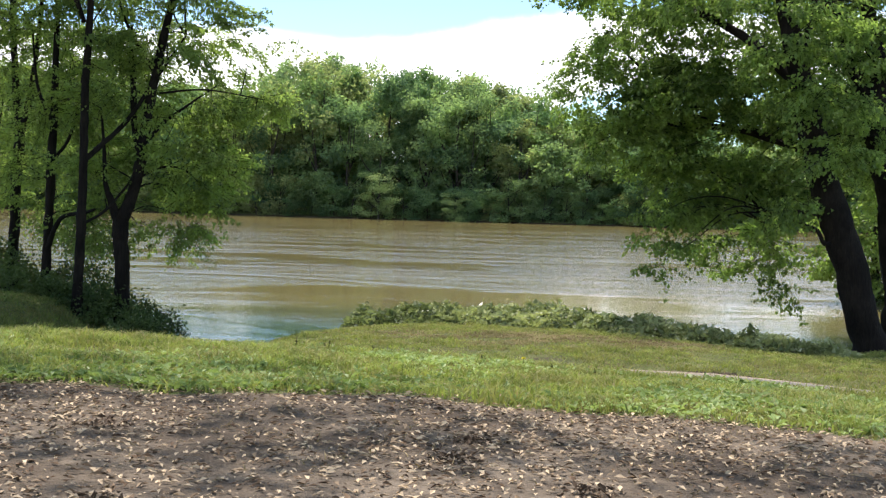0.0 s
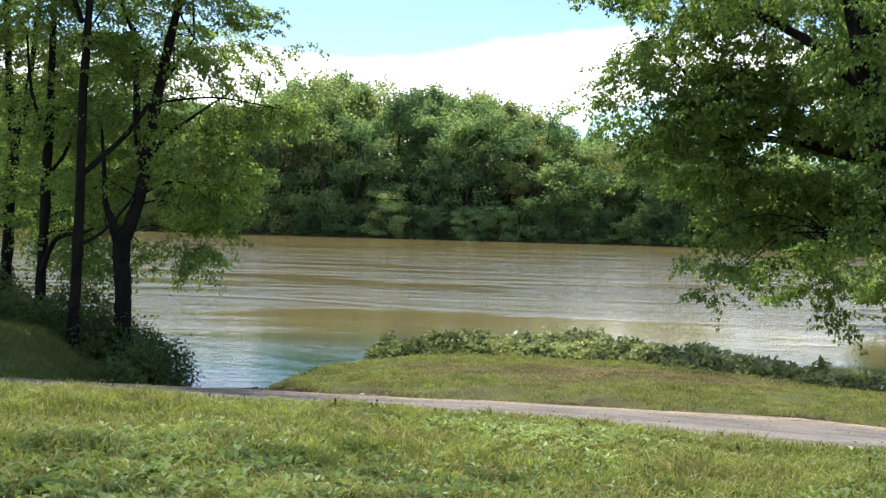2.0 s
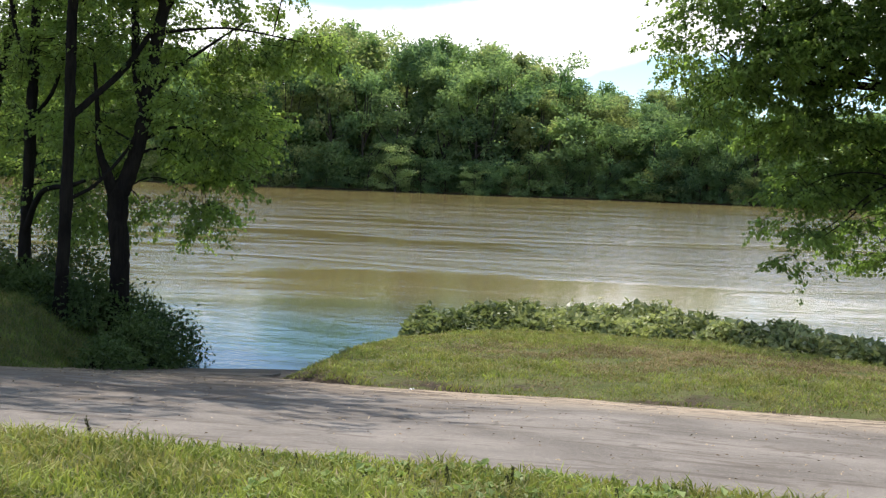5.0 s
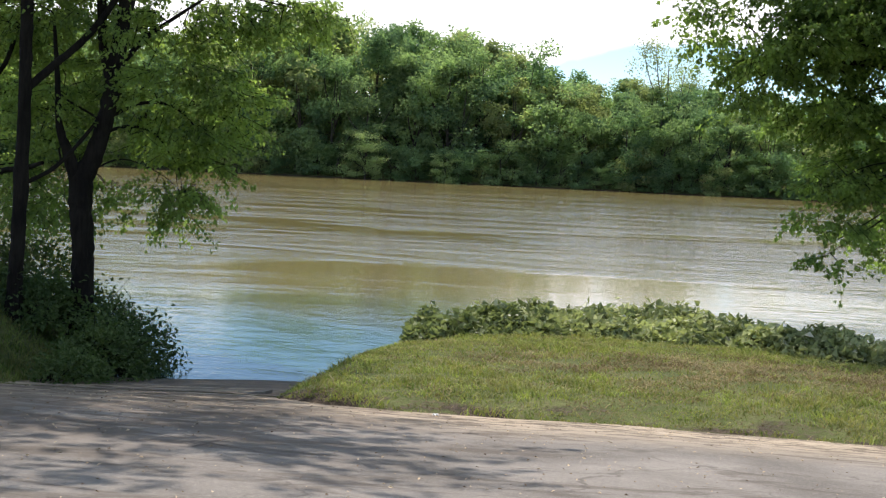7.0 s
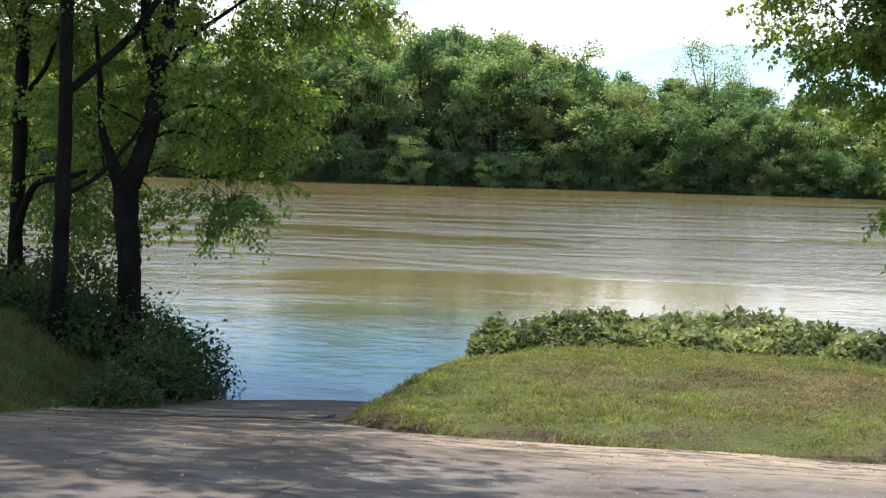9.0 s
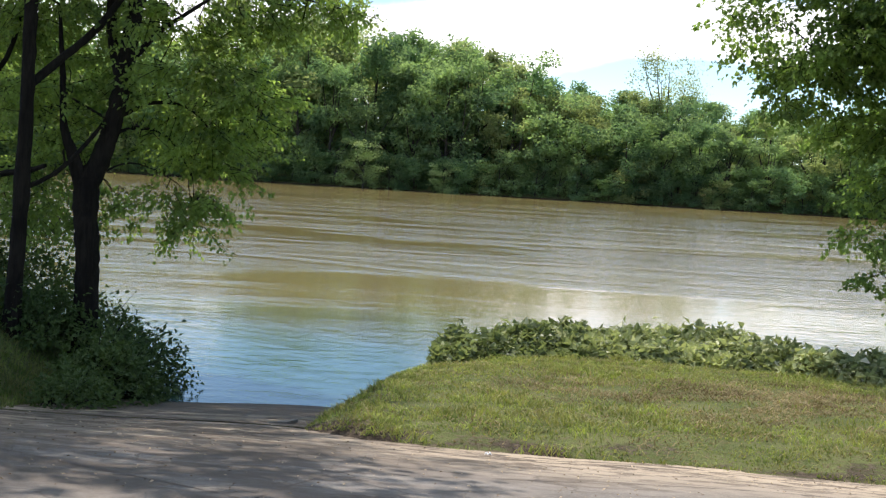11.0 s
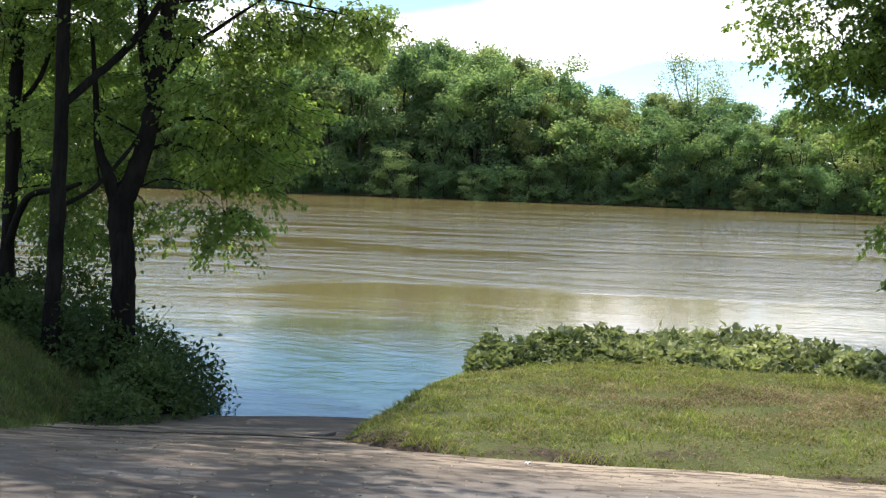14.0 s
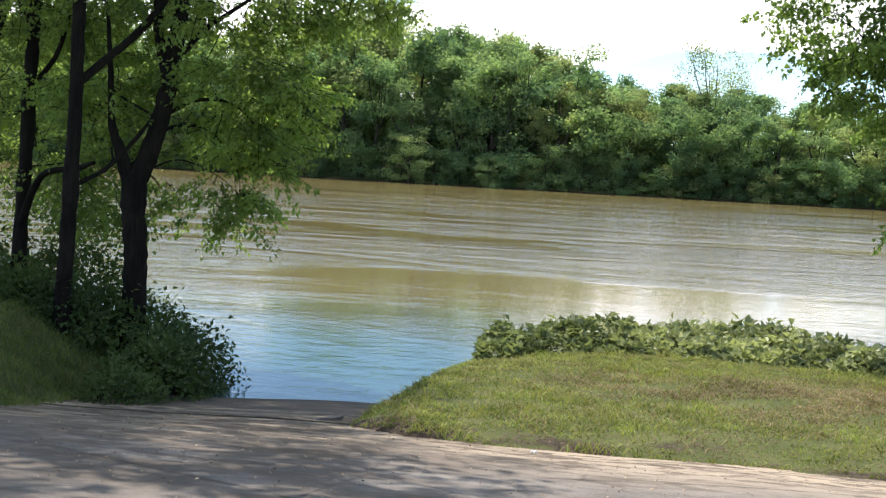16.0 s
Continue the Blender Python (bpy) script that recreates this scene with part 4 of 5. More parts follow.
shrub(-12.8, 36.6, 1.4, 1.4, 2.3, 2800, 36, 0.11)
shrub(-14.3, 38.0, 1.5, 1.5, 2.5, 2600, 37, 0.12)
shrub(-16.2, 39.5, 1.7, 1.7, 2.7, 2400, 38, 0.13)
shrub(-10.8, 37.6, 1.3, 1.2, 1.8, 2400, 39, 0.11)
shrub(-18.5, 41.0, 2.0, 1.9, 3.1, 2200, 40, 0.14)
shrub(14.3, 54.3, 1.2, 1.0, 1.3, 1300, 48, 0.11, "scrubby bush at the water's edge across the cove")
shrub(16.0, 53.88, 1.6, 1.2, 1.2, 1500, 41, 0.11, "scrubby bush at the water's edge across the cove")
shrub(18.0, 53.52, 1.8, 1.2, 1.4, 1500, 42, 0.11, "scrubby bush at the water's edge across the cove")
shrub(20.6, 53.52, 1.8, 1.2, 1.5, 1500, 43, 0.11, "scrubby bush at the water's edge across the cove")


def make_hedge(x0, x1, n, mat, label, seed):
    """A low bank of large-leaved plants along the mound's river side."""
    g = rng(seed)
    xm = (x0 + x1) / 2
    base = np.array([xm, 38, gz(xm, 38)])
    ob = thing("hedge", tuple(base), label, "hedge", "hedges along the mound")
    x = np.sort(g.uniform(x0, x1, n))
    front = np.interp(x, [-3.6, -3.2, -2, -0.6, 1.3, 2.5, 3.6, 5.6, 6.6, 8.2], [35.9, 36.2, 37.1, 37.6, 37.4, 36.9, 36.4, 34.7, 33.4, 32.8])
    depth = np.interp(x, [-3.5, -3.0, 0, 3, 6, 8], [1.44, 2.4, 2.88, 2.64, 1.92, 0.84])
    u = g.uniform(0, 1, n)
    y = front + depth * u + 0.12 * fbm(x, u, 0.3, 23)
    prof = np.sin(np.pi * np.clip(u, 0.02, 0.98)) ** 0.5
    hump = 0.45 + 0.20 * fbm(x, y, 0.45, 21) + 0.24 * fbm(x, y, 0.17, 22)
    h = hump * prof * np.interp(x, [-3.45, -3.2, -1.5, 0, 5, 7, 8], [0.86, 0.96, 0.92, 1.05, 1.0, 0.85, 0.5])
    w = g.uniform(0.2, 1.0, n) ** 0.6 + (g.random(n) < 0.03) * g.uniform(0, 0.35, n)
    z = ground_z(x, y) * 0.6 + 0.10 + h * w
    P = np.stack([x, y, z], 1)
    out = np.stack([g.normal(0, 0.7, n), -0.9 + 1.8 * u + g.normal(0, 0.5, n), 0.2 + g.normal(0, 0.5, n)], 1)
    N = np.stack([g.normal(0, 0.6, n), -0.5 + u + g.normal(0, 0.6, n), np.full(n, 0.9)], 1)
    L = 0.14 * g.uniform(0.4, 1.5, n)
    part("foliage", mesh_np("foliage", *leaf_geo(P - base, out, N, L, L * 0.75), mat), ob)
    k = n // 34
    i = g.integers(0, n, k)
    root = P[i] + g.normal(0, 0.1, (k, 3))
    root[:, 2] = ground_z(root[:, 0], root[:, 1]) - 0.03
    part("stem_mass", mesh_np("stem_mass", *twig_geo(root - base, P[i] - base, 0.008, 0.004), MAT_BARK), ob, kind="stuff")


make_hedge(-3.42, -0.9, 5600, MAT_HEDGE_DARK, "low dark leafy bushes at the tip of the grassy mound", 50)
make_hedge(-1.3, 8.0, 17000, MAT_VINE, "low hedge of pale large-leaved vines along the grassy riverbank", 51)


# ---- far woods ----
def far_tree_mesh(seed, height, width, lobes, per, leaf, low):
    """A crown of leafy sprays along boughs that reach up from a trunk."""
    g = rng(seed)
    # boughs reach out and up from the trunk; sprays of leaves lie along each
    nb = max(6, lobes // 5)
    zb = height * (low + (0.93 - low) * (np.arange(nb) + g.uniform(0, 1, nb)) / nb)
    ab = g.uniform(0, 2 * np.pi, nb) + np.arange(nb) * 2.4
    u = (zb / height - low) / (1 - low)
    reach = 0.5 * width * np.sin(np.pi * np.clip(0.24 + 0.52 * u, 0, 1)) ** 0.7 * g.uniform(0.7, 1.1, nb)
    b = g.integers(0, nb, lobes)
    t = g.uniform(0.2, 1.0, lobes) ** 0.7
    C = np.stack([reach[b] * t * np.cos(ab[b]), reach[b] * t * np.sin(ab[b]), zb[b] + 0.35 * reach[b] * t], 1) + g.standard_normal((lobes, 3)) * width * np.array([0.06, 0.06, 0.05])
    C[:, 2] = np.minimum(C[:, 2], height * 0.97)
    z = C[:, 2]
    cr = width * g.uniform(0.065, 0.14, lobes)
    P, D, N, L = [], [], [], []
    for j in range(lobes):
        m = int(per * g.uniform(0.6, 1.4) * (cr[j] / (0.09 * width)) ** 1.3)
        d = unit(g.standard_normal((m, 3)))
        r = g.uniform(0.3, 1.0, (m, 1)) ** 0.6 * (1 + 0.22 * np.sin(4 * d[:, :1] + 7 * d[:, 1:2] + j) + 0.08 * g.standard_normal((m, 1)))
        p = C[j] + d * r * cr[j] * np.array([1.15, 1.15, 1.0])
        p[:, 2] = np.maximum(p[:, 2] - 0.25 * np.hypot(d[:, 0], d[:, 1]) * cr[j], 0.1 * g.random(m))
        P.append(p)
        D.append(d + 0.8 * g.standard_normal((m, 3)) - np.array([0, 0, 0.5]))
        N.append(0.6 * d + np.array([0, -0.1, 0.55]) + 0.5 * g.standard_normal((m, 3)))
        L.append(leaf * g.uniform(0.5, 1.3, m))
    P, D, N, L = (np.concatenate(q) for q in (P, D, N, L))
    sway = 0.06 * width
    wood = [tube_geo([(0, 0, -0.6), (sway * g.uniform(-1, 1), 0, height * 0.3), (sway * g.uniform(-1, 1), sway * g.uniform(-1, 1), height * 0.85)], [height * 0.014, height * 0.011, 0.05], 7, 4, 0.04, seed)]
    for j in g.choice(lobes, min(lobes, 9), replace=False):
        st = np.array([0, 0, z[j] * g.uniform(0.35, 0.6)])
        mid = st + (C[j] - st) * np.array([0.65, 0.65, 0.45])
        wood.append(tube_geo([tuple(st), tuple(mid), tuple(C[j])], [height * 0.007, height * 0.005, 0.03], 5, 3, 0.05, seed + j))
    return leaf_geo(P, D, N, L, L * 0.75), join_geo(wood)


def make_woods():
    g = rng(77)
    # seed, height, width, sprays, leaves a spray, leaf length, lowest leaves
    specs = [(1, 20, 10.5, 92, 58, 0.50, 0.04), (2, 20, 12, 100, 58, 0.52, 0.02), (3, 20, 9.0, 84, 58, 0.48, 0.05), (4, 20, 13, 108, 56, 0.54, 0.03),
             (5, 20, 11, 84, 48, 0.44, 0.08), (6, 20, 10.5, 96, 26, 0.32, 0.52), (7, 20, 17, 46, 46, 0.85, 0.0), (8, 20, 21, 50, 46, 0.85, 0.0)]
    protos = [far_tree_mesh(*q) for q in specs]
    made = {}

    def plant(x, y, top, kind, mat, wide=1.0, label="tall leafy tree in the dense woods across the river"):
        """A tree whose crown ends at the height top."""
        z0 = float(ground_z(x, y)) - 0.2
        s = (top - z0) / 20
        m = Matrix.LocRotScale((x, y, z0), Euler((0, 0, g.uniform(0, 6.28))), (wide * s ** 0.6, wide * s ** 0.6, s))
        key = (kind, mat)
        if key not in made:
            ob = thing("far_tree", (x, y, z0), label, "tree", "woods on the far bank")
            part("trunk", mesh_np("trunk", *protos[kind][1], MAT_BARK_FAR, True), ob)
            part("crown", mesh_np("crown", *protos[kind][0], FAR_LEAVES[mat]), ob)
            ob.matrix_basis = m
            made[key] = ob
            return ob
        ob = copy_thing(made[key], Matrix.LocRotScale(m.to_translation(), m.to_quaternion(), None))
        ob.scale = m.to_scale()
        return tagged(ob, label)

    # height of the skyline along the bank
    sky_x = [-150, -124, -110, -85, -62, -57, -53, -46, -39, -34, -30, -26.7, -19, -15.7, -11.7, -8, -3.4, 1.3, 5.5, 8.6, 12.7, 17.5, 22, 33, 39, 53, 80, 130]
    sky_z = [28, 28.5, 27.5, 25, 23.5, 23.5, 26, 28, 29.6, 26.3, 26, 27.2, 26.2, 26.4, 26.4, 25.2, 24.7, 22.8, 20.6, 19.5, 18.4, 19.6, 19, 18.2, 17.6, 16.8, 17, 18]
    for row, (y0, k, lo, step_x) in enumerate(((227, 0.84, 0.80, 6.6), (234, 1.01, 0.94, 6.6), (244, 1.09, 0.97, 6.8), (255, 1.15, 0.97, 7.0))):
        x = -128.0 + row * 2.3
        while x < 104:
            top = float(np.interp(x * 230 / y0, sky_x, sky_z)) * k * g.uniform(lo, 1.03)
            mat = int(g.choice([0, 1, 2, 3], p=[0.42, 0.34, 0.20, 0.04]))
            plant(x + g.uniform(-1.2, 1.2), y0 + g.uniform(-1.5, 1.5), top, int(g.choice([0, 1, 2, 3, 4], p=[0.24, 0.24, 0.2, 0.24, 0.08])), mat, g.uniform(1.0, 1.3))
            x += step_x * g.uniform(0.75, 1.25)
    # waterside bushes
    x = -128.0
    while x < 104:
        plant(x, 223.6 + g.uniform(-0.6, 0.9), g.uniform(3.0, 8.0), int(g.choice([6, 7])), int(g.choice([0, 1, 1, 2], p=[0.3, 0.3, 0.25, 0.15])), g.uniform(0.75, 1.0), "bushy young tree at the water's edge across the river")
        x += g.uniform(2.6, 4.4)
    plant(-28.2, 220.4, 8.6, 4, 3, 1.25, "pale green bushy tree at the water's edge across the river")
    plant(-14.0, 220.9, 5.4, 4, 3, 1.1, "pale green bushy tree at the water's edge across the river")
    plant(-41.0, 240, 31.2, 4, 2, 1.0, "tall pale thin-crowned tree standing above the woods")
    plant(-12.2, 240, 29.0, 4, 2, 0.8, "tall pale thin-crowned tree standing above the woods")
    plant(26.3, 238, 28.8, 5, 2, 1.0, "tall thin-crowned tree standing above the woods")


make_woods()


# ---- turf, weeds and litter ----
def litter_material():
    m, nt, out = material("dry_maple_seeds")
    p = principled(nt, out, 0.8, 0.2)
    geo = nt.nodes.new("ShaderNodeNewGeometry")
    r = geo.outputs["Random Per Island"]
    col = mix_col(nt, smooth(nt, r, 0.15, 0.9), (0.16, 0.105, 0.06), (0.62, 0.49, 0.32))
    col = mix_col(nt, smooth(nt, r, 0.10, 0.02), col, (0.08, 0.05, 0.03))
    link(nt, col, p.inputs["Base Color"])
    return m


def plain_material(name, col, rough=0.9, vary=0.35, scale=25):
    m, nt, out = material(name)
    p = principled(nt, out, rough, 0.2)
    n = noise_node(nt, world_pos(nt), scale, 4)
    link(nt, mix_col(nt, n, tuple(c * (1 - vary) for c in col), tuple(c * (1 + vary) for c in col)), p.inputs["Base Color"])
    bump(nt, p, n, 0.6, 0.01)
    return m


MAT_LITTER = litter_material()
MAT_CRACK = plain_material("dark_crack_filler", (0.14, 0.12, 0.10))
MAT_CLOD = plain_material("dark_rotting_litter", (0.10, 0.07, 0.045))
MAT_STALK = plain_material("dark_weed_stalk", (0.085, 0.085, 0.035))
MAT_PAPER = plain_material("white_paper", (0.75, 0.75, 0.73), 0.7, 0.05)
MAT_FLOWER = plain_material("yellow_petals", (0.80, 0.70, 0.03), 0.6, 0.1)


def blades_geo(g, x, y, h, w, lean=0.5):
    n = len(x)
    z = ground_z(x, y) - 0.01
    P = np.stack([x, y, z], 1)
    a = g.uniform(0, 2 * np.pi, n)
    S = np.stack([np.cos(a), np.sin(a), np.zeros(n)], 1) * w[:, None] * 0.5
    b = g.uniform(0, 2 * np.pi, n)
    B = np.stack([np.cos(b), np.sin(b), np.zeros(n)], 1) * (h * g.uniform(0.1, lean, n))[:, None]
    up = np.zeros((n, 3))
    up[:, 2] = h
    mid = P + up * 0.6 + B * 0.35
    tip = P + up + B - up * g.uniform(0, 0.25, (n, 1))
    v = np.stack([P - S, P + S, mid + S * 0.75, mid - S * 0.75, tip], 1).reshape(-1, 3)
    i = np.arange(n)[:, None] * 5
    f = np.concatenate([i + np.array([[0, 1, 2]]), i + np.array([[0, 2, 3]]), i + np.array([[3, 2, 4]])])
    return v, f


def stuff(name, geo, mat, label, category):
    return tagged(new(name, mesh_np(name, *geo, mat)), label, category, kind="stuff")


def make_turf():
    g = rng(60)
    # upper bank between the bare soil and the pavement
    n = 170000
    x, y = g.uniform(-6.5, 6.0, n), g.uniform(13.6, 21.1, n)
    keep = (y < near_edge(x) + 0.06 * fbm(x, y, 0.3, 30)) & (dirt_mask(x, y) < g.uniform(0.0, 0.8, n) ** 1.5) & (fbm(x, y, 0.35, 31) + g.normal(0, 0.35, n) > -0.55)
    x, y = x[keep], y[keep]
    tall = 0.060 + 0.04 * fbm(x, y, 0.7, 32) + 0.012 * np.clip(1 - (near_edge(x) - y) / 0.7, 0, 1) + 0.005 * np.clip(-x, 0, 6)
    h = np.clip(tall * (1 + 0.6 * fbm(x, y, 0.13, 38)), 0.02, 0.3) * g.uniform(0.5, 1.5, len(x))
    stuff("grass", blades_geo(g, x, y, h, g.uniform(0.008, 0.016, len(x)), 1.5), MAT_GRASS, "rough sunlit grass mixed with low weeds on the bank", "grass")
    # mound
    n = 180000
    x, y = g.uniform(-4.9, 9.5, n), g.uniform(24.6, 39.6, n)
    fe, sh = far_edge(x), mound_shore(x)
    bare = np.hypot((x - 1.6) / 5.0, (y - 33.2) / 2.3) + 0.35 * fbm(x, y, 0.8, 41)
    keep = (y > fe - 0.10 + 0.16 * fbm(x, y, 0.35, 33)) & (y < sh - 0.2) & ((x > -4.5) | (y > 34.3)) & (g.uniform(0, 1, n) < np.clip(bare ** 2, 0.15, 1)) & (fbm(x, y, 0.16, 34) + 0.5 * fbm(x, y, 0.5, 46) + g.normal(0, 0.25, n) > -0.42)
    for px, py, pr in ((-3.1, 31.3, 0.24), (-0.8, 29.95, 0.38), (1.5, 29.7, 0.42), (3.0, 29.2, 0.4), (-2.4, 29.75, 0.34), (4.4, 28.7, 0.4)):
        keep &= np.hypot((x - px) / (1.7 * pr), (y - py) / (0.8 * pr)) + 0.7 * fbm(x, y, 0.22, 48) + g.normal(0, 0.2, n) > 1.0
    x, y = x[keep], y[keep]
    h = np.clip(0.045 + 0.035 * fbm(x, y, 0.6, 35) + 0.03 * np.clip(1 - np.abs(y - far_edge(x)) / 0.3, 0, 1) * fbm(x, y, 0.25, 45), 0.015, 0.2) * (1 + 0.8 * fbm(x, y, 0.12, 39)) * g.uniform(0.5, 1.6, len(x))
    stuff("grass", blades_geo(g, x, y, h * 1.25, g.uniform(0.010, 0.020, len(x)), 1.8), MAT_GRASS, "short trampled grass on the mound above the river", "grass")
    # withered patches on the mound
    n = 200000
    x, y = g.uniform(-4.2, 8.5, n), g.uniform(25.8, 37.2, n)
    bare = np.hypot((x - 1.6) / 5.4, (y - 33.2) / 2.6)
    keep = (y > far_edge(x) + 0.05) & (y < mound_shore(x) - 0.5) & (g.uniform(0, 1, n) < np.clip(1.25 - bare, 0.22, 0.95)) & (0.7 * fbm(x, y, 0.9, 42) + fbm(x, y, 0.35, 43) + 0.6 * np.clip(1 - bare, 0, 1) + g.normal(0, 0.2, n) > 0.12)
    x, y = x[keep], y[keep]
    h = np.clip(0.04 + 0.03 * fbm(x, y, 0.2, 44), 0.012, 0.1) * g.uniform(0.5, 1.5, len(x))
    stuff("dead_grass", blades_geo(g, x, y, h, g.uniform(0.010, 0.020, len(x)), 2.8), MAT_DEAD, "withered straw-coloured grass on the worn mound", "grass")
    # straw and sparse tufts where the grass gives way to bare soil
    n = 36000
    x, y = g.uniform(-6, 6, n), g.uniform(13.2, 18.0, n)
    d = dirt_mask(x, y)
    keep = (d > 0.02) & (g.uniform(0, 1, n) < 0.55 * np.clip(1.3 - d, 0.05, 1)) & (fbm(x, y, 0.25, 47) + g.normal(0, 0.3, n) > 0.0)
    x, y = x[keep], y[keep]
    stuff("dead_grass", blades_geo(g, x, y, g.uniform(0.012, 0.05, len(x)), g.uniform(0.006, 0.012, len(x)), 3.0), MAT_DEAD, "straw and withered grass at the edge of bare soil", "grass")
    # left bank, its long grass darkened by colour for the shade
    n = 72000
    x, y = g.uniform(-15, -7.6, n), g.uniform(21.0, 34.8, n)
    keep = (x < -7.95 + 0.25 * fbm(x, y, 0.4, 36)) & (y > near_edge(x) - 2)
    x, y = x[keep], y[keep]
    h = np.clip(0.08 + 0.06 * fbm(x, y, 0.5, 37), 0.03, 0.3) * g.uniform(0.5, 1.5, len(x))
    stuff("grass", blades_geo(g, x, y, h, g.uniform(0.010, 0.018, len(x)), 1.6), MAT_SHADED_GRASS, "long grass sloping down to the paved landing, coloured dark for shade", "grass")


def make_weeds():
    """Low rosettes of broad leaves among the grass."""
    g = rng(61)
    P, D, N, L = [], [], [], []
    k = 19000
    cx, cy = g.uniform(-6, 6, k), g.uniform(13.4, 20.4, k)
    ok = (cy < near_edge(cx) - 0.1) & (dirt_mask(cx, cy) < 0.5) & (fbm(cx, cy, 0.6, 40) + 0.10 * (16.3 - cy) + g.normal(0, 0.25, k) > 0.05)
    for x0, y0 in zip(cx[ok], cy[ok]):
        m = int(g.integers(3, 8))
        a = g.uniform(0, 6.28, m)
        up = g.uniform(0.15, 1.0, m)
        d = np.stack([np.cos(a), np.sin(a), up], 1)
        P.append(np.stack([np.full(m, x0) + 0.015 * np.cos(a), np.full(m, y0) + 0.015 * np.sin(a), np.full(m, gz(x0, y0) + 0.005) + g.uniform(0, 0.03, m)], 1))
        D.append(d), N.append(np.array([0, 0, 1.0]) + 0.3 * g.standard_normal((m, 3)))
        L.append(g.uniform(0.026, 0.056, m) * g.uniform(0.7, 1.4))
    P, D, N, L = (np.concatenate(q) for q in (P, D, N, L))
    stuff("weeds", leaf_geo(P, D, N, L, L * 0.7), MAT_WEED, "low broad-leaved weeds growing through the grass", "weeds")


def make_litter():
    g = rng(62)
    n = 126000
    x, y = g.uniform(-7, 7, n), g.uniform(5.4, 17.0, n)
    p = np.clip(dirt_mask(x, y), 0.10, 1) * np.clip(0.62 + 0.55 * fbm(x, y, 0.5, 41), 0.08, 1)
    keep = g.uniform(0, 1, n) < p
    x, y = x[keep], y[keep]
    m = len(x)
    P = np.stack([x, y, ground_z(x, y) + g.uniform(0.004, 0.02, m)], 1)
    a = g.uniform(0, 6.28, m)
    D = np.stack([np.cos(a), np.sin(a), g.normal(0, 0.18, m)], 1)
    N = np.array([0, 0, 1.0]) + 0.3 * g.standard_normal((m, 3))
    L = g.uniform(0.020, 0.062, m)
    stuff("leaf_litter", leaf_geo(P, D, N, L, L * 0.42), MAT_LITTER, "dry tan maple seeds and leaf scraps strewn over bare soil", "litter")
    n = 1500
    x = g.uniform(-7.6, 6, n)
    u = g.uniform(0, 1, n) ** 0.7
    y = near_edge(x) + (far_edge(x) - near_edge(x)) * u
    P = np.stack([x, y, pavement_z(x, y) + 0.014 + 0.012 * fbm(x, y, 1.2, 6)], 1)
    a = g.uniform(0, 6.28, n)
    D = np.stack([np.cos(a), np.sin(a), g.normal(0, 0.1, n)], 1)
    N = np.array([0, 0, 1.0]) + 0.25 * g.standard_normal((n, 3))
    L = g.uniform(0.015, 0.038, n)
    stuff("leaf_scraps", leaf_geo(P, D, N, L, L * 0.5), MAT_LITTER, "scattered dry seeds and chips on the pavement", "litter")


make_turf()
make_weeds()
make_litter()


def clod(x, y, r, seed):
    """A small heap of dark rotting leaves."""
    g = rng(seed)
    n = 70
    d = g.standard_normal((n, 2)) * r * 0.45
    P = np.stack([d[:, 0] * 1.6, d[:, 1], np.abs(g.normal(0, 0.3, n)) * r * np.exp(-(d ** 2).sum(1) / r ** 2)], 1)
    D = g.standard_normal((n, 3)) * np.array([1, 1, 0.5])
    N = np.array([0, 0, 1.0]) + 0.6 * g.standard_normal((n, 3))
    L = g.uniform(0.02, 0.05, n)
    ob = tagged(new("leaf_clump", mesh_np("leaf_clump", *leaf_geo(P, D, N, L, L * 0.5), MAT_CLOD)), "small clump of dark rotting leaves on bare soil", "leaf clump", "leaf clumps on the soil", "stuff")
    ob.location = (x, y, gz(x, y) + 0.004)


for i, (cx, cy, cr) in enumerate(((0.95, 14.1, 0.08), (0.85, 13.62, 0.09), (-0.95, 13.92, 0.10), (-0.4, 12.42, 0.08), (1.5, 13.08, 0.08), (1.0, 12.36, 0.10))):
    clod(cx, cy, cr, 700 + i)


def weed_stalk(x, y, h, seed):
    g = rng(seed)
    h = h * g.uniform(0.4, 0.8)
    x, y = x + g.normal(0, 0.12), y + g.normal(0, 0.05)
    z = gz(x, y)
    ob = thing("weed_stalk", (x, y, z), "dark seeding weed stalk at the pavement edge", "weed", "weed stalks along the pavement")
    top = np.array([g.normal(0, 0.15) * h, g.normal(0, 0.1) * h, h])
    stalk = part("stalk", mesh_np("stalk", *tube_geo([(0, 0, -0.02), tuple(top * 0.5 + np.array([0.01, 0, 0])), tuple(top)], [0.003, 0.003, 0.002], 5, 3), MAT_STALK), ob)
    n = 26
    t = g.uniform(0.45, 1.0, (n, 1))
    P = top * t
    D = g.standard_normal((n, 3)) * np.array([1, 1, 0.6]) + np.array([0, 0, 0.8])
    L = g.uniform(0.014, 0.032, n) * (h / 0.16)
    part("seed_head", mesh_np("seed_head", *leaf_geo(P, D, g.standard_normal((n, 3)), L, L * 0.6), MAT_STALK), stalk)


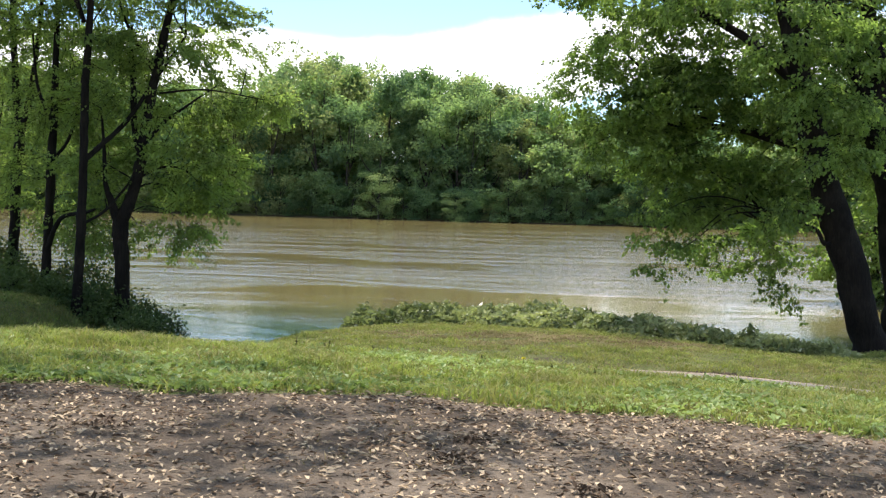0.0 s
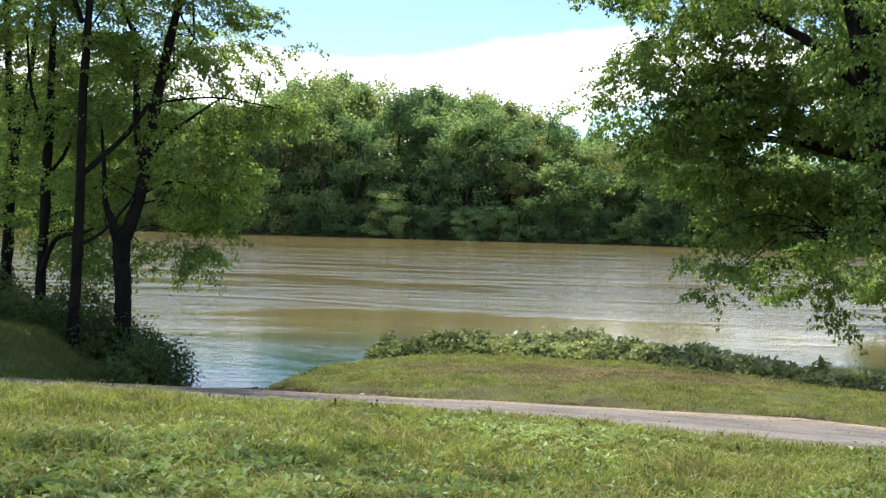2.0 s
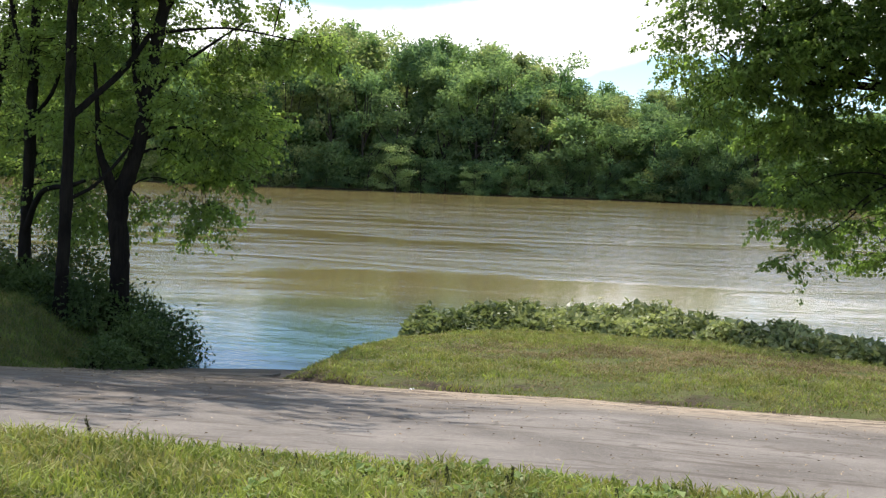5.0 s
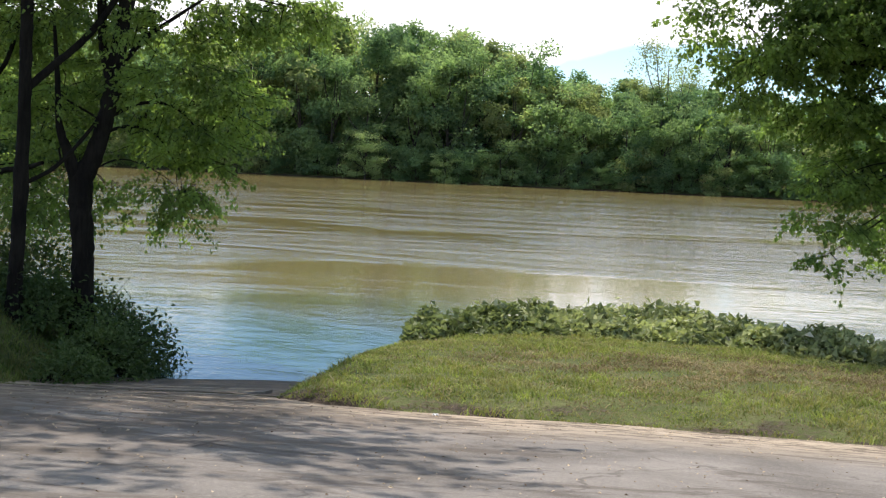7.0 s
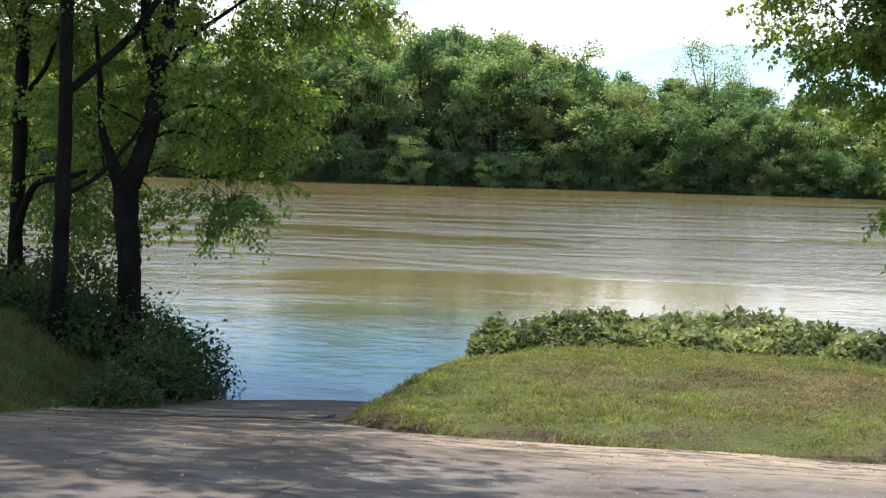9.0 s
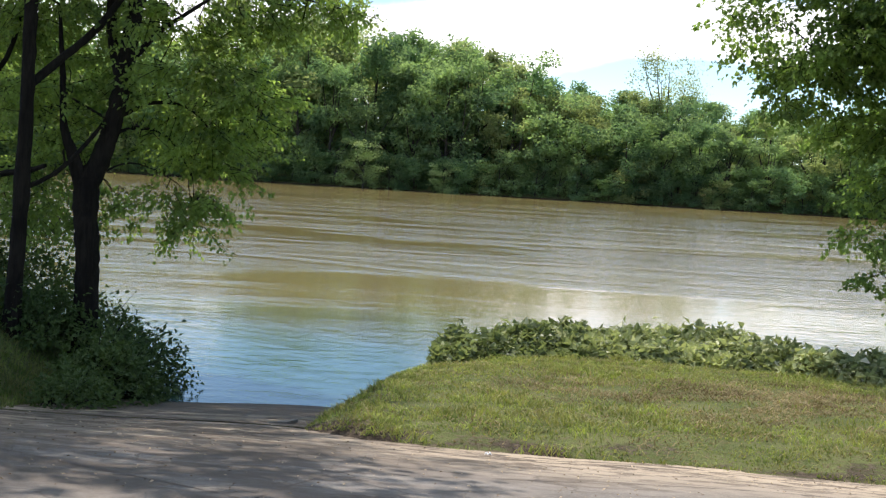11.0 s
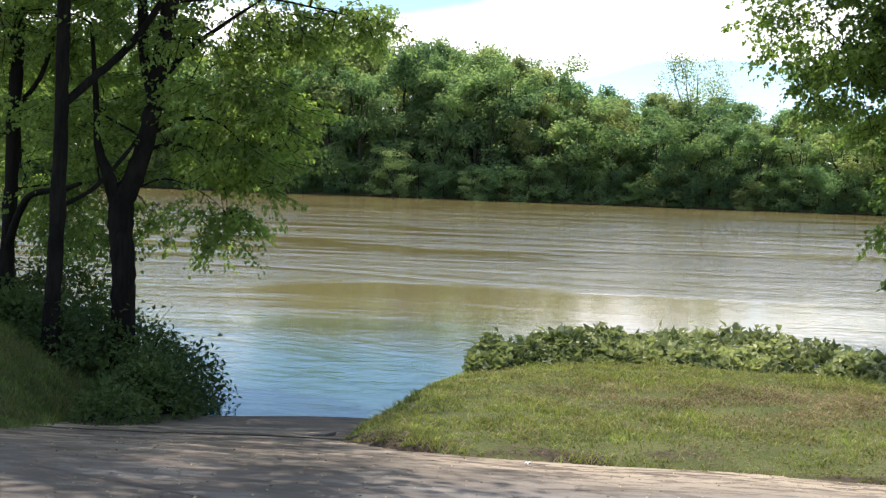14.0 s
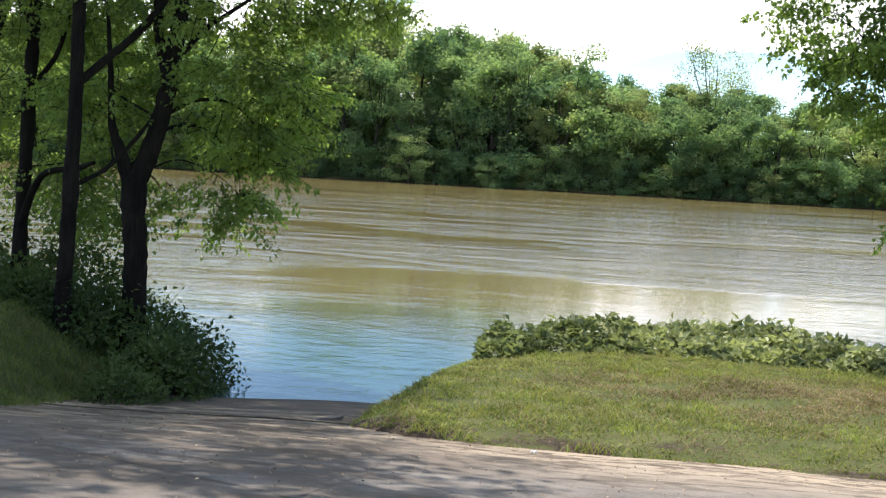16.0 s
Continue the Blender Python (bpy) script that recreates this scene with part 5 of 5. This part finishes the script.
for i, (wx, wy, wh) in enumerate(((-2.04, 20.09, 0.13), (-1.37, 19.94, 0.15), (-1.16, 19.86, 0.13), (-0.88, 19.8, 0.14), (-0.80, 19.82, 0.13), (-0.34, 19.68, 0.21), (0.82, 19.32, 0.12), (0.94, 19.32, 0.12),
                                  (1.31, 19.08, 0.12), (-4.0, 20.42, 0.12), (-3.8, 20.42, 0.11), (-3.1, 20.34, 0.20), (-2.44, 20.22, 0.11), (-2.22, 20.16, 0.12), (2.0, 18.84, 0.14), (2.4, 18.72, 0.11))):
    weed_stalk(wx, wy, wh, 800 + i)


def paper_scrap():
    me = bpy.data.meshes.new("paper_scrap")
    bm = bmesh.new()
    bmesh.ops.create_grid(bm, x_segments=6, y_segments=4, size=0.032)
    g = rng(9)
    for v in bm.verts:
        v.co.z = 0.006 + 0.02 * abs(math.sin(v.co.x * 100) * math.cos(v.co.y * 80)) + 0.006 * g.random()
    bmesh.ops.solidify(bm, geom=bm.faces[:], thickness=0.001)
    bm.to_mesh(me)
    bm.free()
    me.materials.append(MAT_PAPER)
    ob = tagged(new("paper_scrap", me), "crumpled white paper scrap on the sandy pavement edge", "litter")
    ob.location = (-2.42, 29.04, float(pavement_z(-2.42, 29.04)) + 0.012)


paper_scrap()


def dandelion(x, y):
    ob = thing("dandelion", (x, y, gz(x, y)), "single yellow dandelion in the grass by the pavement", "flower")
    stem = part("stem", mesh_np("stem", *tube_geo([(0, 0, -0.01), (0.005, 0, 0.05), (0.008, 0, 0.10)], [0.003, 0.003, 0.003], 5, 2), MAT_STALK), ob)
    g = rng(5)
    n = 40
    a = g.uniform(0, 6.28, n)
    D = np.stack([np.cos(a), np.sin(a), g.uniform(0.1, 1.2, n)], 1)
    P = np.tile(np.array([[0.008, 0, 0.10]]), (n, 1))
    part("flower_head", mesh_np("flower_head", *leaf_geo(P, D, np.tile([[0, 0, 1.0]], (n, 1)) + 0.1 * g.standard_normal((n, 3)), np.full(n, 0.028), np.full(n, 0.008)), MAT_FLOWER), stem, "bright yellow petals")


dandelion(1.12, 18.9)


# ---- cracks and slabs of the pavement ----
def ribbon(name, pts, width, seed, mat, label=""):
    """A ragged crack that follows the pavement."""
    g = rng(seed)
    p, _ = curve_pts([(a, b, 0) for a, b in pts], [1] * len(pts), 14)
    p[:, :2] += np.cumsum(g.normal(0, 0.008, (len(p), 2)), 0) * 0.5
    t = unit(np.gradient(p, axis=0))
    s = np.stack([-t[:, 1], t[:, 0], np.zeros(len(p))], 1)
    w = width * g.uniform(0.1, 0.8, (len(p), 1)) * 0.5
    rows = []
    for q in (p - s * w, p + s * w):
        q = q.copy()
        q[:, 2] = pavement_z(q[:, 0], q[:, 1]) + 0.012 * fbm(q[:, 0], q[:, 1], 1.2, 6) + 0.004
        rows.append(q)
    v = np.stack(rows, 1).reshape(-1, 3)
    i = np.arange(len(p) - 1)[:, None] * 2
    f = i + np.array([[0, 2, 3, 1]])
    ob = part(name, mesh_np(name, v, f, mat), road, label)
    return ob


for i, (pts, w) in enumerate((
    ([(-7.6, 26.4), (-6.75, 26.42), (-6.15, 26.44), (-5.45, 26.05), (-4.65, 25.57), (-4.1, 25.2), (-3.4, 24.72)], 0.04),
    ([(-3.6, 26.75), (-2.88, 27.06), (-1.67, 27.54), (-0.58, 27.84), (1.06, 27.96), (3.0, 27.48), (5.0, 26.64)], 0.035),
    ([(-3.9, 24.72), (-3.78, 25.64), (-3.70, 26.09), (-3.6, 26.74)], 0.045),
    ([(-7.0, 29.04), (-6.8, 29.16), (-6.55, 29.4)], 0.06),
    ([(-2.6, 23.52), (-1.0, 23.88), (1.0, 23.52), (3.0, 22.8), (5.0, 21.6)], 0.02),
)):
    ribbon("crack", pts, w, 900 + i, MAT_CRACK)


def broken_lip():
    """A lifted, broken piece of paving where the landing meets the grass."""
    bm = bmesh.new()
    g = rng(17)
    top, bot = [], []
    for a in range(9):
        ang = 2 * math.pi * a / 9
        r = 0.10 * g.uniform(0.6, 1.25)
        x, y = 1.9 * r * math.cos(ang), r * math.sin(ang)
        top.append(bm.verts.new((x, y, 0.018 + 0.05 * x + 0.006 * g.random())))
        bot.append(bm.verts.new((x * 0.96, y * 0.96, -0.01)))
    bm.faces.new(top)
    bm.faces.new(bot[::-1])
    for a in range(9):
        b = (a + 1) % 9
        bm.faces.new((top[a], bot[a], bot[b], top[b]))
    bmesh.ops.recalc_face_normals(bm, faces=bm.faces[:])
    me = bpy.data.meshes.new("broken_slab")
    bm.to_mesh(me)
    bm.free()
    me.materials.append(MAT_ROAD)
    ob = tagged(new("broken_slab", me), "broken lifted chunk of paving at the grass corner", "slab")
    ob.matrix_basis = pose(-4.82, 31.02, float(pavement_z(-4.82, 31.02)), -8, 0, 35)


broken_lip()
